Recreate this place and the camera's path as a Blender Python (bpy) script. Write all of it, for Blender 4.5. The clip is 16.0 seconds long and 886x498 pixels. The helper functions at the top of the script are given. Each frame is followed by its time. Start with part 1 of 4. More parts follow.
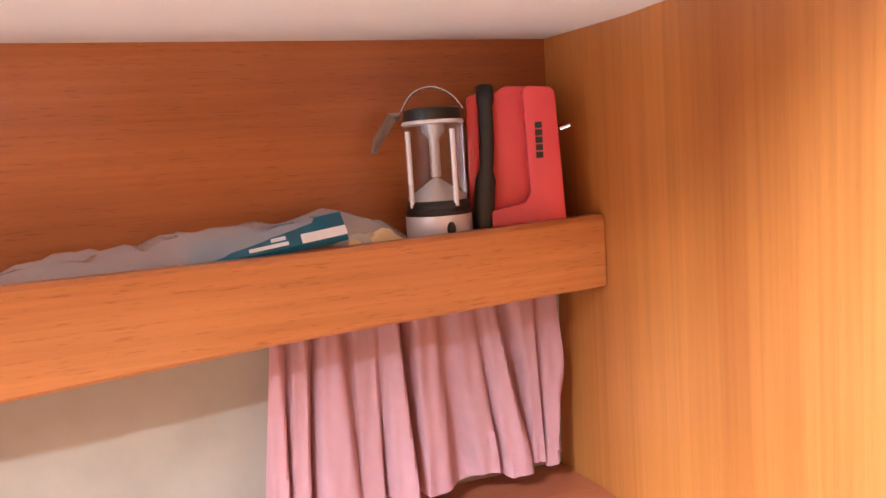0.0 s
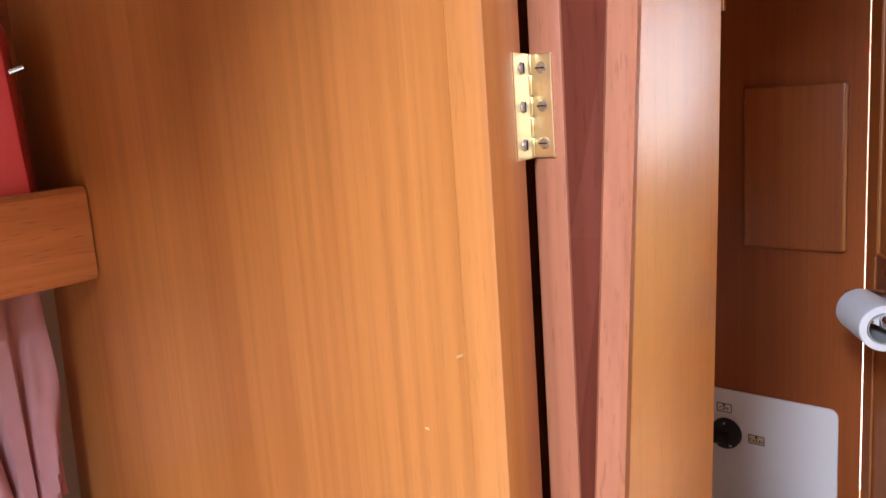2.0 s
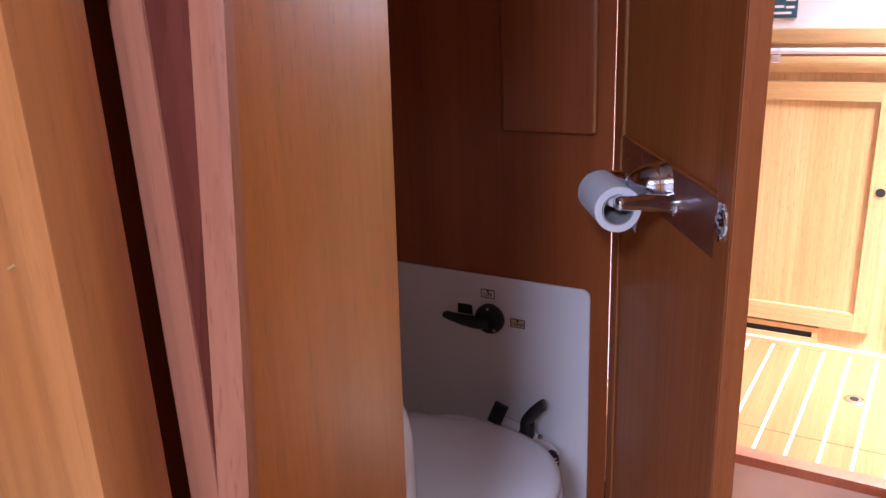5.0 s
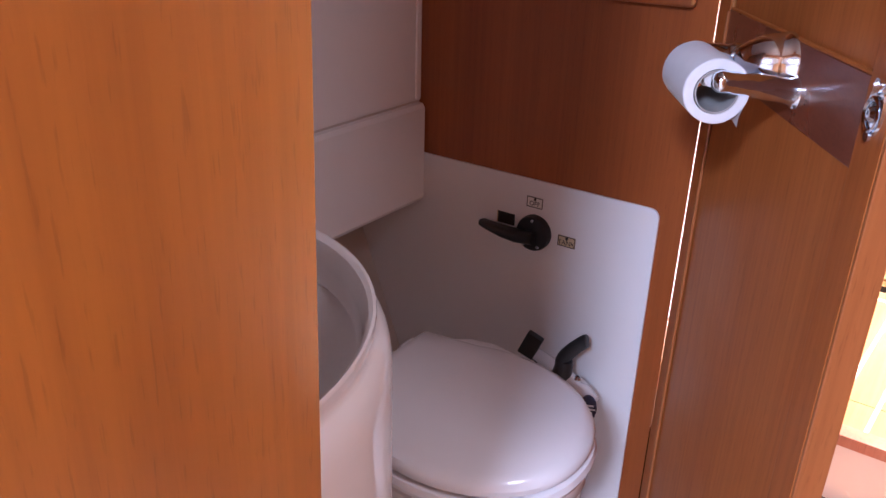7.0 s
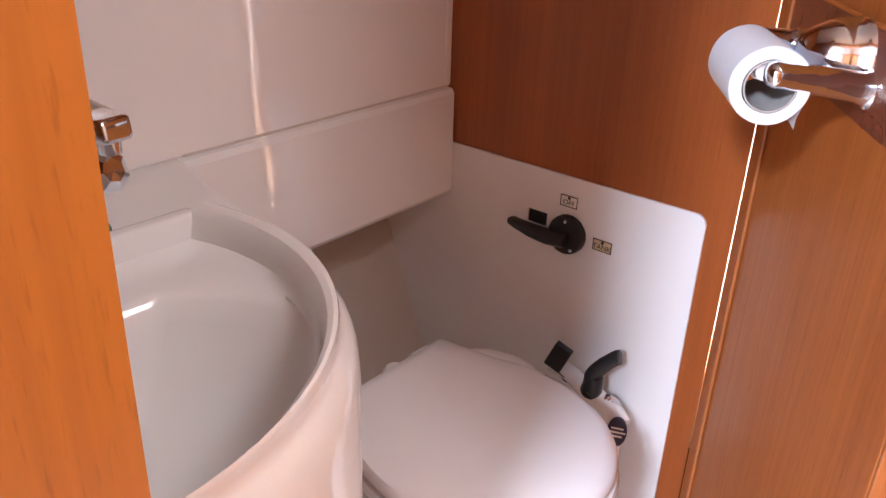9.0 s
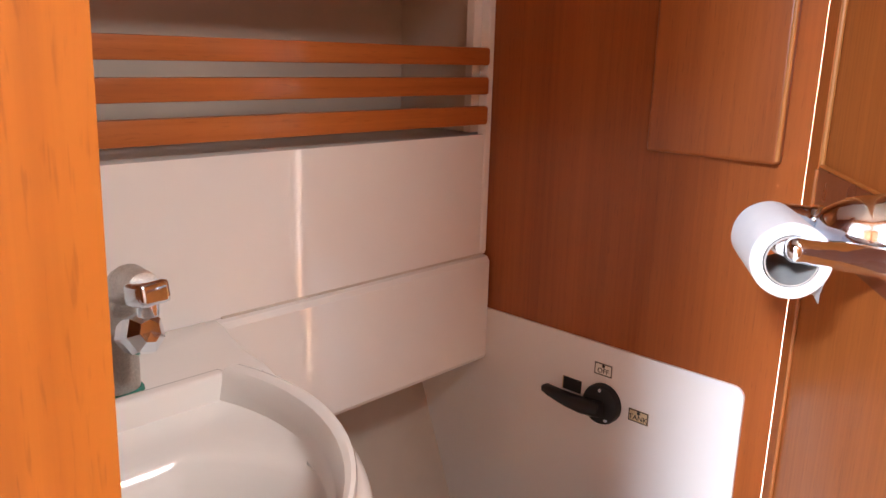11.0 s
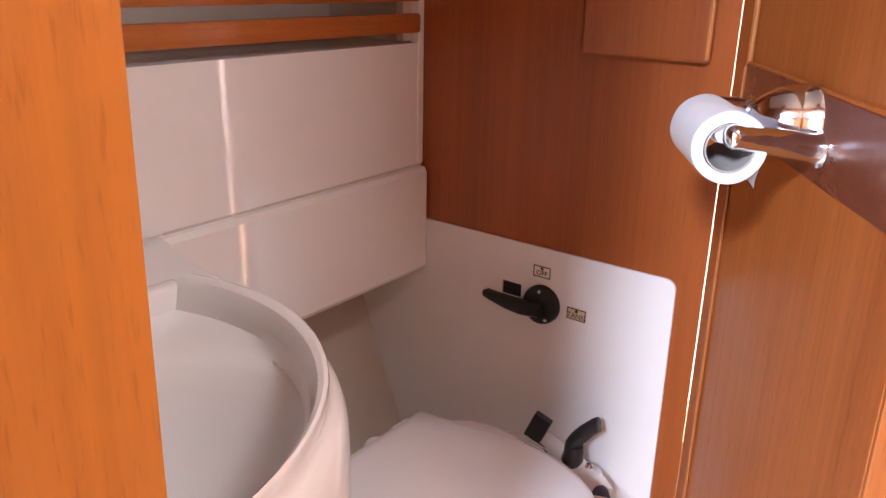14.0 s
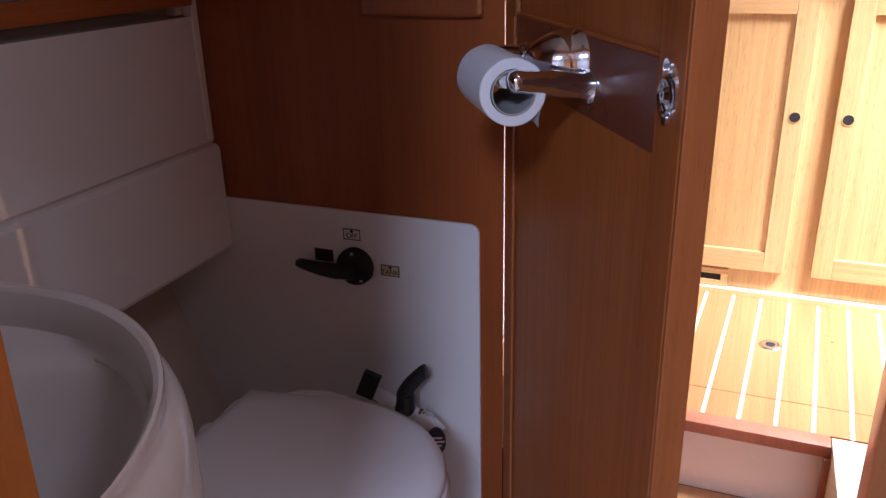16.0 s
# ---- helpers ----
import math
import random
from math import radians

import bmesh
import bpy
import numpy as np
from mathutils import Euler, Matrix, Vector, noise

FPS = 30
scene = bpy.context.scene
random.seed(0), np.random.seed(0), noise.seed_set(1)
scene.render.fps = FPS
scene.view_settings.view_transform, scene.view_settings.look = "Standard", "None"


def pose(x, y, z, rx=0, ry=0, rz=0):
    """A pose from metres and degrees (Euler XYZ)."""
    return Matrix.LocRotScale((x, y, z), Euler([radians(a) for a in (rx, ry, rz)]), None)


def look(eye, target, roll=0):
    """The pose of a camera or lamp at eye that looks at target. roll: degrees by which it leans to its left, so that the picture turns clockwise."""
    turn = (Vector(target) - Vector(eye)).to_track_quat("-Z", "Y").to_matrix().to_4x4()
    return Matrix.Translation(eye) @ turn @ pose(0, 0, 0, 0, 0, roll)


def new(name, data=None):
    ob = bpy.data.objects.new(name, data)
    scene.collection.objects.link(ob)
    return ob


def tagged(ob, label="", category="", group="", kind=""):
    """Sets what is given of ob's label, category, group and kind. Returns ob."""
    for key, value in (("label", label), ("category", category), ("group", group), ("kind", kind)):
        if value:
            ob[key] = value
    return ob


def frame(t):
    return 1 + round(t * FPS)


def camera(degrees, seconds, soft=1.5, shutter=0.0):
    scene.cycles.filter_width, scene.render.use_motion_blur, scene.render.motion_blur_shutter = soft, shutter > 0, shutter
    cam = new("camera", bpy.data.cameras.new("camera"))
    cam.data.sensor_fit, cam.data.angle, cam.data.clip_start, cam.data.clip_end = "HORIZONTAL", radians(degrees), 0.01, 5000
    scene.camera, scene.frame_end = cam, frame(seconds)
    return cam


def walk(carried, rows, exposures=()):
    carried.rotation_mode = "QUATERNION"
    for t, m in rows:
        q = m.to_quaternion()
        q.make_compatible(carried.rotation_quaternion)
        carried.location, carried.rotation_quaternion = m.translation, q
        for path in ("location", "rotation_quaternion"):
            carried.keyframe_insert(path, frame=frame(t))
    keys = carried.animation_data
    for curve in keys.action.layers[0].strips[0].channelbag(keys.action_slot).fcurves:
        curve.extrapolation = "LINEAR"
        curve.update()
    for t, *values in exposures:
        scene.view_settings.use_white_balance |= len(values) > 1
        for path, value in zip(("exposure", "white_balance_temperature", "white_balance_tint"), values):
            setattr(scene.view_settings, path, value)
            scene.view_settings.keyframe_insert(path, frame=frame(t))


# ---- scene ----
cam = camera(58.8, 16.0)
U = 1.15  # metres in one unit of the numbers below
PATH = [
    (0, (0.448, -1.525, 1.306), (-1.404, -0.805, 1.084), -3.9),
    (0.5, (0.453, -1.471, 1.295), (-1.321, -0.582, 1.046), -3.6),
    (1, (0.433, -1.414, 1.282), (-1.227, -0.343, 0.97), -3.2),
    (1.5, (0.41, -1.364, 1.282), (-1.097, -0.094, 0.944), -3.4),
    (2, (0.38, -1.306, 1.274), (-0.978, 0.122, 0.931), -4.0),
    (2.5, (0.375, -1.277, 1.273), (-0.831, 0.261, 0.849), -3.5),
    (3, (0.392, -1.266, 1.274), (-0.666, 0.351, 0.758), -3.4),
    (3.5, (0.413, -1.265, 1.275), (-0.534, 0.413, 0.742), -4.1),
    (6, (0.3846, -1.0805, 1.188), (-0.6237, 0.4998, 0.4909), -0.47),
    (6.5, (0.3596, -1.034, 1.1542), (-0.6737, 0.5154, 0.4252), 1.05),
    (7, (0.3364, -0.9783, 1.1315), (-0.7202, 0.5085, 0.3112), 1.61),
    (7.5, (0.3269, -0.9394, 1.1186), (-0.7808, 0.4899, 0.2642), 1.48),
    (8, (0.3179, -0.9061, 1.1158), (-0.8154, 0.4918, 0.2432), 1.33),
    (10.5, (0.3249, -0.8596, 1.115), (-0.9666, 0.5091, 0.4374), 1.47),
    (11, (0.3341, -0.8664, 1.1218), (-1.0111, 0.5333, 0.6407), 1.63),
    (11.5, (0.3418, -0.8732, 1.125), (-0.9749, 0.5916, 0.7776), 1.78),
    (12, (0.3369, -0.8717, 1.1198), (-0.981, 0.5884, 0.7573), 1.9),
    (12.5, (0.3353, -0.8655, 1.1111), (-0.9763, 0.5667, 0.633), 1.46),
    (13, (0.3249, -0.874, 1.108), (-0.8817, 0.6046, 0.5099), 2.35),
    (13.5, (0.3215, -0.8919, 1.1077), (-0.8336, 0.6046, 0.4548), 2.42),
    (14, (0.3252, -0.8943, 1.1048), (-0.8313, 0.5977, 0.4443), 1.14),
    (14.5, (0.3229, -0.9053, 1.1019), (-0.6751, 0.6762, 0.3926), 0.65),
    (15, (0.3272, -0.9128, 1.1006), (-0.6138, 0.6885, 0.3589), -0.13),
    (15.5, (0.3287, -0.9172, 1.1048), (-0.5955, 0.6938, 0.3628), -1.69),
    (16, (0.325, -0.9178, 1.1034), (-0.3836, 0.8019, 0.3681), -1.41),
]
EXPOSURES = [(0, 1.35, 6100, 9), (1.5, 0.78, 5950, 10), (2.5, 0.35, 5950, 13), (3, 0.22, 5800, 17), (3.5, -0.35, 5550, 22), (6, -0.1, 5350, 27), (7, 0.55, 5450, 25), (8, 1.15, 5800, 19),
             (10.5, 1.5, 6250, 11), (11.5, 1.78, 6300, 8), (13, 1.7, 6250, 11), (14, 1.45, 6100, 15), (14.5, 0.72, 6050, 19), (15.2, 0.0, 5700, 24), (16, -0.65, 5350, 21)]
walk(cam, [(t, look(Vector(eye) * U, Vector(target) * U, roll)) for t, eye, target, roll in PATH], EXPOSURES)

# ---- light ----
world = bpy.data.worlds.new("world")
scene.world = world
world.use_nodes = True
wn = world.node_tree
sky = wn.nodes.new("ShaderNodeTexSky")
sky.sky_type = "NISHITA"
sky.sun_disc = False
sky.sun_elevation, sky.sun_rotation = radians(52), radians(120)
wn.links.new(sky.outputs["Color"], wn.nodes["Background"].inputs["Color"])
wn.nodes["Background"].inputs["Strength"].default_value = 0.12


def area(name, eye, target, sx, sy, watts, color):
    d = bpy.data.lights.new(name, "AREA")
    d.shape, d.size, d.size_y, d.energy, d.color = "RECTANGLE", sx * U, sy * U, watts * U * U, color
    ob = new(name, d)
    ob.matrix_world = look(Vector(eye) * U, Vector(target) * U)
    return ob


# daylight in the cabin's deck hatch and in the saloon's companionway, plus a passage fill
area("hatch_daylight", (0.52, -2.08, 1.83), (0.50, -2.05, 0.0), 0.26, 0.36, 56.0, (0.78, 0.87, 1.0))
# added fill lamp for the head, in an assumed opening over the passage
area("passage_fill", (0.76, -0.55, 1.83), (0.72, -0.55, 0.0), 0.30, 0.30, 4.4, (1.0, 0.95, 0.90))
saloon_lamp = area("companionway_daylight", (1.22, 0.60, 1.97), (0.90, 0.96, 0.40), 0.46, 0.46, 86.0, (0.97, 0.98, 1.0))
saloon_lamp.data.spread = radians(80)


# ---- materials ----
def material(name):
    m = bpy.data.materials.new(name)
    m.use_nodes = True
    return m, m.node_tree, m.node_tree.nodes["Principled BSDF"]


def link(nt, a, b):
    nt.links.new(a, b)


def ramp(nt, fac, stops):
    r = nt.nodes.new("ShaderNodeValToRGB")
    while len(r.color_ramp.elements) < len(stops):
        r.color_ramp.elements.new(0.5)
    for e, (p, c) in zip(r.color_ramp.elements, stops):
        e.position, e.color = p, (*c, 1)
    link(nt, fac, r.inputs[0])
    return r


def noise_tex(nt, vec, scale, detail=4, rough=0.55, distortion=0.0):
    n = nt.nodes.new("ShaderNodeTexNoise")
    n.inputs["Scale"].default_value, n.inputs["Detail"].default_value = scale, detail
    n.inputs["Roughness"].default_value, n.inputs["Distortion"].default_value = rough, distortion
    link(nt, vec, n.inputs["Vector"])
    return n


def mapped(nt, scale, rot=(0, 0, 0)):
    tc = nt.nodes.new("ShaderNodeTexCoord")
    mp = nt.nodes.new("ShaderNodeMapping")
    mp.inputs["Scale"].default_value = scale
    mp.inputs["Rotation"].default_value = [radians(a) for a in rot]
    link(nt, tc.outputs["Object"], mp.inputs["Vector"])
    return mp.outputs["Vector"]


def mix(nt, fac, a, b, mode="MIX"):
    n = nt.nodes.new("ShaderNodeMixRGB")
    n.blend_type = mode
    for s, v in (("Fac", fac), ("Color1", a), ("Color2", b)):
        if isinstance(v, (int, float)):
            n.inputs[s].default_value = v
        elif isinstance(v, tuple):
            n.inputs[s].default_value = (*v, 1)
        else:
            link(nt, v, n.inputs[s])
    return n.outputs["Color"]


def bump(nt, height, bsdf, strength, distance=0.001):
    b = nt.nodes.new("ShaderNodeBump")
    b.inputs["Strength"].default_value, b.inputs["Distance"].default_value = strength, distance
    link(nt, height, b.inputs["Height"])
    link(nt, b.outputs["Normal"], bsdf.inputs["Normal"])


def wood(name, pale, dark, axis="z", rough=0.32, figure=1.0, pores=0.5, coat=0.25, leaf=None, dashes=34.0):
    """Varnished veneer with the grain along one axis: broad bands, fine streaks and short dark pores."""
    m, nt, b = material(name)
    k = {"x": 0, "y": 1, "z": 2}[axis]
    s1, s2, s3 = [9.0] * 3, [130.0] * 3, [420.0] * 3
    s1[k], s2[k], s3[k] = 0.55 * figure, 2.2, dashes
    broad = noise_tex(nt, mapped(nt, s1), 1.0, 3, 0.5, 0.12)
    fine = noise_tex(nt, mapped(nt, s2), 1.0, 4, 0.6, 0.15)
    pore = noise_tex(nt, mapped(nt, s3), 1.0, 2, 0.5)
    mid = tuple((p + d) / 2 for p, d in zip(pale, dark))
    base = ramp(nt, broad.outputs["Fac"], ((0.22, dark), (0.5, mid), (0.80, pale)))
    streak = ramp(nt, fine.outputs["Fac"], ((0.32, (0.72, 0.66, 0.60)), (0.62, (1.0, 1.0, 1.0))))
    col = mix(nt, 0.55, base.outputs["Color"], streak.outputs["Color"], "MULTIPLY")
    pr = ramp(nt, pore.outputs["Fac"], ((0.30, (0.45, 0.38, 0.34)), (0.40, (1.0, 1.0, 1.0))))
    col = mix(nt, pores, col, pr.outputs["Color"], "MULTIPLY")
    if leaf:
        # sheets of veneer laid edge to edge, each of its own tone
        xyz = nt.nodes.new("ShaderNodeSeparateXYZ")
        link(nt, mapped(nt, (1 / leaf[1],) * 3), xyz.inputs["Vector"])
        cell = nt.nodes.new("ShaderNodeMath")
        cell.operation = "FLOOR"
        link(nt, xyz.outputs[leaf[0]], cell.inputs[0])
        tone = nt.nodes.new("ShaderNodeTexWhiteNoise")
        tone.noise_dimensions = "1D"
        link(nt, cell.outputs[0], tone.inputs["W"])
        tr = ramp(nt, tone.outputs["Value"], ((0.0, (0.88, 0.84, 0.78)), (1.0, (1.04, 1.04, 1.04))))
        col = mix(nt, 0.8, col, tr.outputs["Color"], "MULTIPLY")
    link(nt, col, b.inputs["Base Color"])
    smear = noise_tex(nt, mapped(nt, (7, 7, 7)), 1.0, 3)
    rr = ramp(nt, smear.outputs["Fac"], ((0.15, (rough * 0.85,) * 3), (0.85, (rough * 1.2,) * 3)))
    link(nt, rr.outputs["Color"], b.inputs["Roughness"])
    b.inputs["Coat Weight"].default_value, b.inputs["Coat Roughness"].default_value = coat, 0.22
    bump(nt, pr.outputs["Color"], b, 0.12, 0.0004)
    return m


def plain(name, color, rough=0.5, metal=0.0, vary=0.08, scale=14.0, bumps=0.0, bump_scale=300.0, coat=0.0):
    m, nt, b = material(name)
    n = noise_tex(nt, mapped(nt, (1, 1, 1)), scale, 5)
    lo, hi = tuple(c * (1 - vary) for c in color), tuple(min(1, c * (1 + vary)) for c in color)
    link(nt, ramp(nt, n.outputs["Fac"], ((0.2, lo), (0.8, hi))).outputs["Color"], b.inputs["Base Color"])
    rr = ramp(nt, noise_tex(nt, mapped(nt, (1, 1, 1)), scale * 2.3, 4).outputs["Fac"], ((0.1, (rough * 0.85,) * 3), (0.9, (min(1, rough * 1.2),) * 3)))
    link(nt, rr.outputs["Color"], b.inputs["Roughness"])
    b.inputs["Metallic"].default_value = metal
    b.inputs["Coat Weight"].default_value = coat
    if bumps:
        bump(nt, noise_tex(nt, mapped(nt, (1, 1, 1)), bump_scale, 3).outputs["Fac"], b, bumps, 0.0006)
    return m


M_BULK = wood("cherry_veneer", (0.55, 0.220, 0.054), (0.38, 0.127, 0.028), "z", 0.33, 1.0, 0.16, 0.4, ("X", 0.082))
M_FACE = wood("cherry_veneer_open_pores", (0.41, 0.128, 0.012), (0.29, 0.080, 0.006), "z", 0.32, 1.0, 0.38, 0.85, None, 44.0)
M_FACE.node_tree.nodes["Principled BSDF"].inputs["Coat Roughness"].default_value = 0.30
M_BACK = wood("flamed_cherry_panel", (0.44, 0.14, 0.032), (0.27, 0.07, 0.018), "y", 0.36, 2.6, 0.4)
M_SHELF = wood("cherry_shelf", (0.56, 0.215, 0.062), (0.34, 0.105, 0.027), "y", 0.36, 2.4, 0.5)
M_LEDGE = wood("reddish_ledge", (0.46, 0.145, 0.07), (0.34, 0.095, 0.042), "y", 0.3, 1.6, 0.3)
M_LIP = wood("mahogany_lipping", (0.41, 0.158, 0.080), (0.29, 0.098, 0.047), "z", 0.45, 1.0, 0.4, 0.15)
# red mahogany, darkened to carry the shade of the rebate's inside corner
M_REBATE_SHADED = wood("shaded_red_mahogany", (0.15, 0.036, 0.020), (0.10, 0.024, 0.014), "z", 0.55, 1.0, 0.3, 0.0)
M_REBATE_SHADED.node_tree.nodes["Principled BSDF"].inputs["Specular IOR Level"].default_value = 0.05
M_TRIM = wood("pale_lipping", (0.52, 0.205, 0.052), (0.42, 0.150, 0.034), "z", 0.32, 1.0, 0.2)
M_HEAD = wood("head_veneer", (0.42, 0.116, 0.021), (0.24, 0.054, 0.009), "z", 0.36, 1.0, 0.3, 0.15, ("X", 0.11))
M_CABDOOR = wood("cabinet_veneer", (0.41, 0.117, 0.023), (0.25, 0.058, 0.011), "z", 0.34, 1.0, 0.3, 0.4)
M_DOOR = wood("door_veneer", (0.52, 0.168, 0.038), (0.37, 0.100, 0.020), "z", 0.40, 1.0, 0.35, 0.03)
M_DOOR.node_tree.nodes["Principled BSDF"].inputs["Specular IOR Level"].default_value = 0.22
M_DOORLIP = wood("door_lipping", (0.46, 0.150, 0.040), (0.33, 0.096, 0.022), "z", 0.4, 1.0, 0.35, 0.1)
M_RAIL = wood("door_rail_veneer", (0.24, 0.072, 0.036), (0.15, 0.042, 0.021), "y", 0.28, 1.0, 0.35, 0.45)
M_CAB = wood("oak_cabinet", (0.62, 0.42, 0.175), (0.46, 0.28, 0.092), "z", 0.36, 1.4, 0.4)
M_CABH = wood("oak_rail", (0.60, 0.405, 0.17), (0.46, 0.275, 0.092), "x", 0.36, 1.0, 0.3)
M_PLANK = wood("teak_plank", (0.44, 0.215, 0.075), (0.31, 0.135, 0.042), "y", 0.3, 1.0, 0.4, 0.3)
M_HOLLY = plain("holly_strip", (0.66, 0.56, 0.38), 0.4)
M_SLAT = wood("cherry_slat", (0.48, 0.15, 0.032), (0.35, 0.09, 0.018), "y", 0.36, 1.0, 0.3)
M_WHITE = plain("white_gelcoat", (0.80, 0.77, 0.74), 0.035, 0, 0.02, 6, 0.06, 95)
M_PANEL = plain("white_laminate", (0.78, 0.76, 0.75), 0.3, 0, 0.03, 5)
M_HULL = plain("grey_hull_liner", (0.56, 0.49, 0.42), 0.5, 0, 0.08, 9, 0.15, 60)
M_VINYL = plain("grey_vinyl", (0.40, 0.37, 0.29), 0.6, 0, 0.12, 12, 0.3, 130)
M_DECK = plain("white_deckhead", (0.80, 0.77, 0.75), 0.5, 0, 0.03, 8)
M_CERAMIC = plain("toilet_ceramic", (0.78, 0.76, 0.76), 0.12, 0, 0.02, 6, 0, 1, 0.4)
M_SEAT = plain("toilet_plastic", (0.74, 0.72, 0.73), 0.13, 0, 0.02, 6, 0, 1, 0.3)
M_CHROME = plain("chrome", (0.80, 0.87, 0.95), 0.09, 1.0, 0.03, 40)
M_WORN = plain("spotted_chrome", (0.52, 0.50, 0.47), 0.3, 1.0, 0.25, 420, 0.1, 500)
M_BRASS = plain("brass", (0.86, 0.78, 0.52), 0.32, 1.0, 0.05, 60)
M_BLACK = plain("black_plastic", (0.012, 0.012, 0.013), 0.4, 0, 0.2, 30)
M_DARK = plain("dark_hole", (0.01, 0.007, 0.005), 0.8)
M_PAPER = plain("toilet_paper", (0.80, 0.80, 0.82), 0.95, 0, 0.03, 50, 0.3, 500)
M_CARD = plain("grey_cardboard", (0.38, 0.36, 0.34), 0.9, 0, 0.06, 60)
M_TAG = plain("white_label", (0.78, 0.76, 0.70), 0.4, 0, 0.06, 90)
M_LABEL = plain("gilt_label", (0.58, 0.46, 0.28), 0.4, 0, 0.06, 90)
M_INK = plain("black_ink", (0.012, 0.011, 0.01), 0.5)
M_CURTAIN = plain("pink_cotton", (0.80, 0.47, 0.48), 0.9, 0, 0.05, 40, 0.35, 900)
M_RED = plain("red_plastic", (0.62, 0.055, 0.065), 0.35, 0, 0.06, 8)
M_SILVER = plain("silver_plastic", (0.68, 0.68, 0.72), 0.28, 0.2, 0.02, 4)
M_FILM = plain("clouded_film", (0.70, 0.70, 0.78), 0.2, 0, 0.06, 20, 0.4, 60)
M_FILM.node_tree.nodes["Principled BSDF"].inputs["Alpha"].default_value = 0.36
M_TEAL = plain("teal_cover", (0.008, 0.115, 0.19), 0.35)
M_CREAM = plain("cream_cloth", (0.62, 0.47, 0.27), 0.9, 0, 0.1, 30)
M_STEP = plain("cream_riser", (0.62, 0.52, 0.42), 0.25, 0, 0.04, 9)
M_PLAQUE = plain("teal_plaque", (0.03, 0.10, 0.13), 0.4)
M_SLATE = plain("badge_blue", (0.02, 0.02, 0.06), 0.6)
M_GREEN = plain("verdigris", (0.05, 0.22, 0.17), 0.7, 0, 0.3, 300)

M_GLASS, g_nt, g_b = material("clear_plastic")
g_b.inputs["Base Color"].default_value = (0.93, 0.93, 0.95, 1)
g_b.inputs["Transmission Weight"].default_value, g_b.inputs["Roughness"].default_value, g_b.inputs["IOR"].default_value = 1.0, 0.06, 1.3


# ---- mesh tools ----
def mesh_object(name, bm, mat, parent=None, label="", smooth=False):
    bmesh.ops.recalc_face_normals(bm, faces=bm.faces)
    bm.transform(Matrix.Diagonal((U, U, U, 1)))
    me = bpy.data.meshes.new(name)
    bm.to_mesh(me)
    bm.free()
    for m in mat if isinstance(mat, (list, tuple)) else (mat,):
        me.materials.append(m)
    if smooth:
        for p in me.polygons:
            p.use_smooth = True
        me.set_sharp_from_angle(angle=radians(38))
    ob = new(name, me)
    if parent is not None:
        ob.parent = parent
    if label:
        ob["label"] = label
    return ob


def part(name, bm, mat, parent, label="", smooth=False):
    return mesh_object(name, bm, mat, parent, label, smooth)


def thing(name, label, category, group="", kind=""):
    return tagged(new(name), label, category, group, kind)


def structure(name, bm, mat, label="", category="", smooth=False):
    return tagged(mesh_object(name, bm, mat, None, "", smooth), label, category, "", "structure")


def box(lo, hi, bevel=0.0, bm=None, segments=2):
    bm = bm or bmesh.new()
    size = [b - a for a, b in zip(lo, hi)]
    mid = [(a + b) / 2 for a, b in zip(lo, hi)]
    r = bmesh.ops.create_cube(bm, size=1, matrix=Matrix.Translation(mid) @ Matrix.Diagonal((*size, 1)))
    if bevel:
        es = list({e for v in r["verts"] for e in v.link_edges})
        bmesh.ops.bevel(bm, geom=es, offset=bevel, segments=segments, profile=0.6, affect="EDGES")
    return bm


def turned(bm, m):
    bmesh.ops.transform(bm, matrix=m, verts=bm.verts)
    return bm


def prism(levels, bevel=0.0, bm=None):
    """A solid from outlines of equal length, each a list of (x, y, z)."""
    bm = bm or bmesh.new()
    rings = [[bm.verts.new(p) for p in ring] for ring in levels]
    n = len(rings[0])
    for a, b in zip(rings, rings[1:]):
        for i in range(n):
            bm.faces.new((a[i], a[(i + 1) % n], b[(i + 1) % n], b[i]))
    bm.faces.new(rings[0][::-1])
    bm.faces.new(rings[-1])
    if bevel:
        bmesh.ops.recalc_face_normals(bm, faces=bm.faces)
        es = [e for e in bm.edges if len(e.link_faces) == 2 and e.calc_face_angle() > 0.5]
        bmesh.ops.bevel(bm, geom=es, offset=bevel, segments=2, profile=0.6, affect="EDGES")
    return bm


def flat(outline, z0, z1, bevel=0.0, bm=None):
    return prism([[(x, y, z0) for x, y in outline], [(x, y, z1) for x, y in outline]], bevel, bm)


def lathe(profile, segments=32, m=None, bm=None, closed=False):
    """A turned solid round z from (radius, height) pairs."""
    bm = bm or bmesh.new()
    m = m or Matrix.Identity(4)
    rings = []
    for r, z in profile:
        if r < 1e-6:
            rings.append([bm.verts.new(m @ Vector((0, 0, z)))])
        else:
            rings.append([bm.verts.new(m @ Vector((r * math.cos(2 * math.pi * i / segments), r * math.sin(2 * math.pi * i / segments), z))) for i in range(segments)])
    pairs = list(zip(rings, rings[1:]))
    if closed:
        pairs.append((rings[-1], rings[0]))
    for a, b in pairs:
        for i in range(segments):
            j = (i + 1) % segments
            if len(a) == 1 and len(b) > 1:
                bm.faces.new((a[0], b[i], b[j]))
            elif len(b) == 1 and len(a) > 1:
                bm.faces.new((a[i], a[j], b[0]))
            elif len(a) > 1:
                bm.faces.new((a[i], a[j], b[j], b[i]))
    return bm


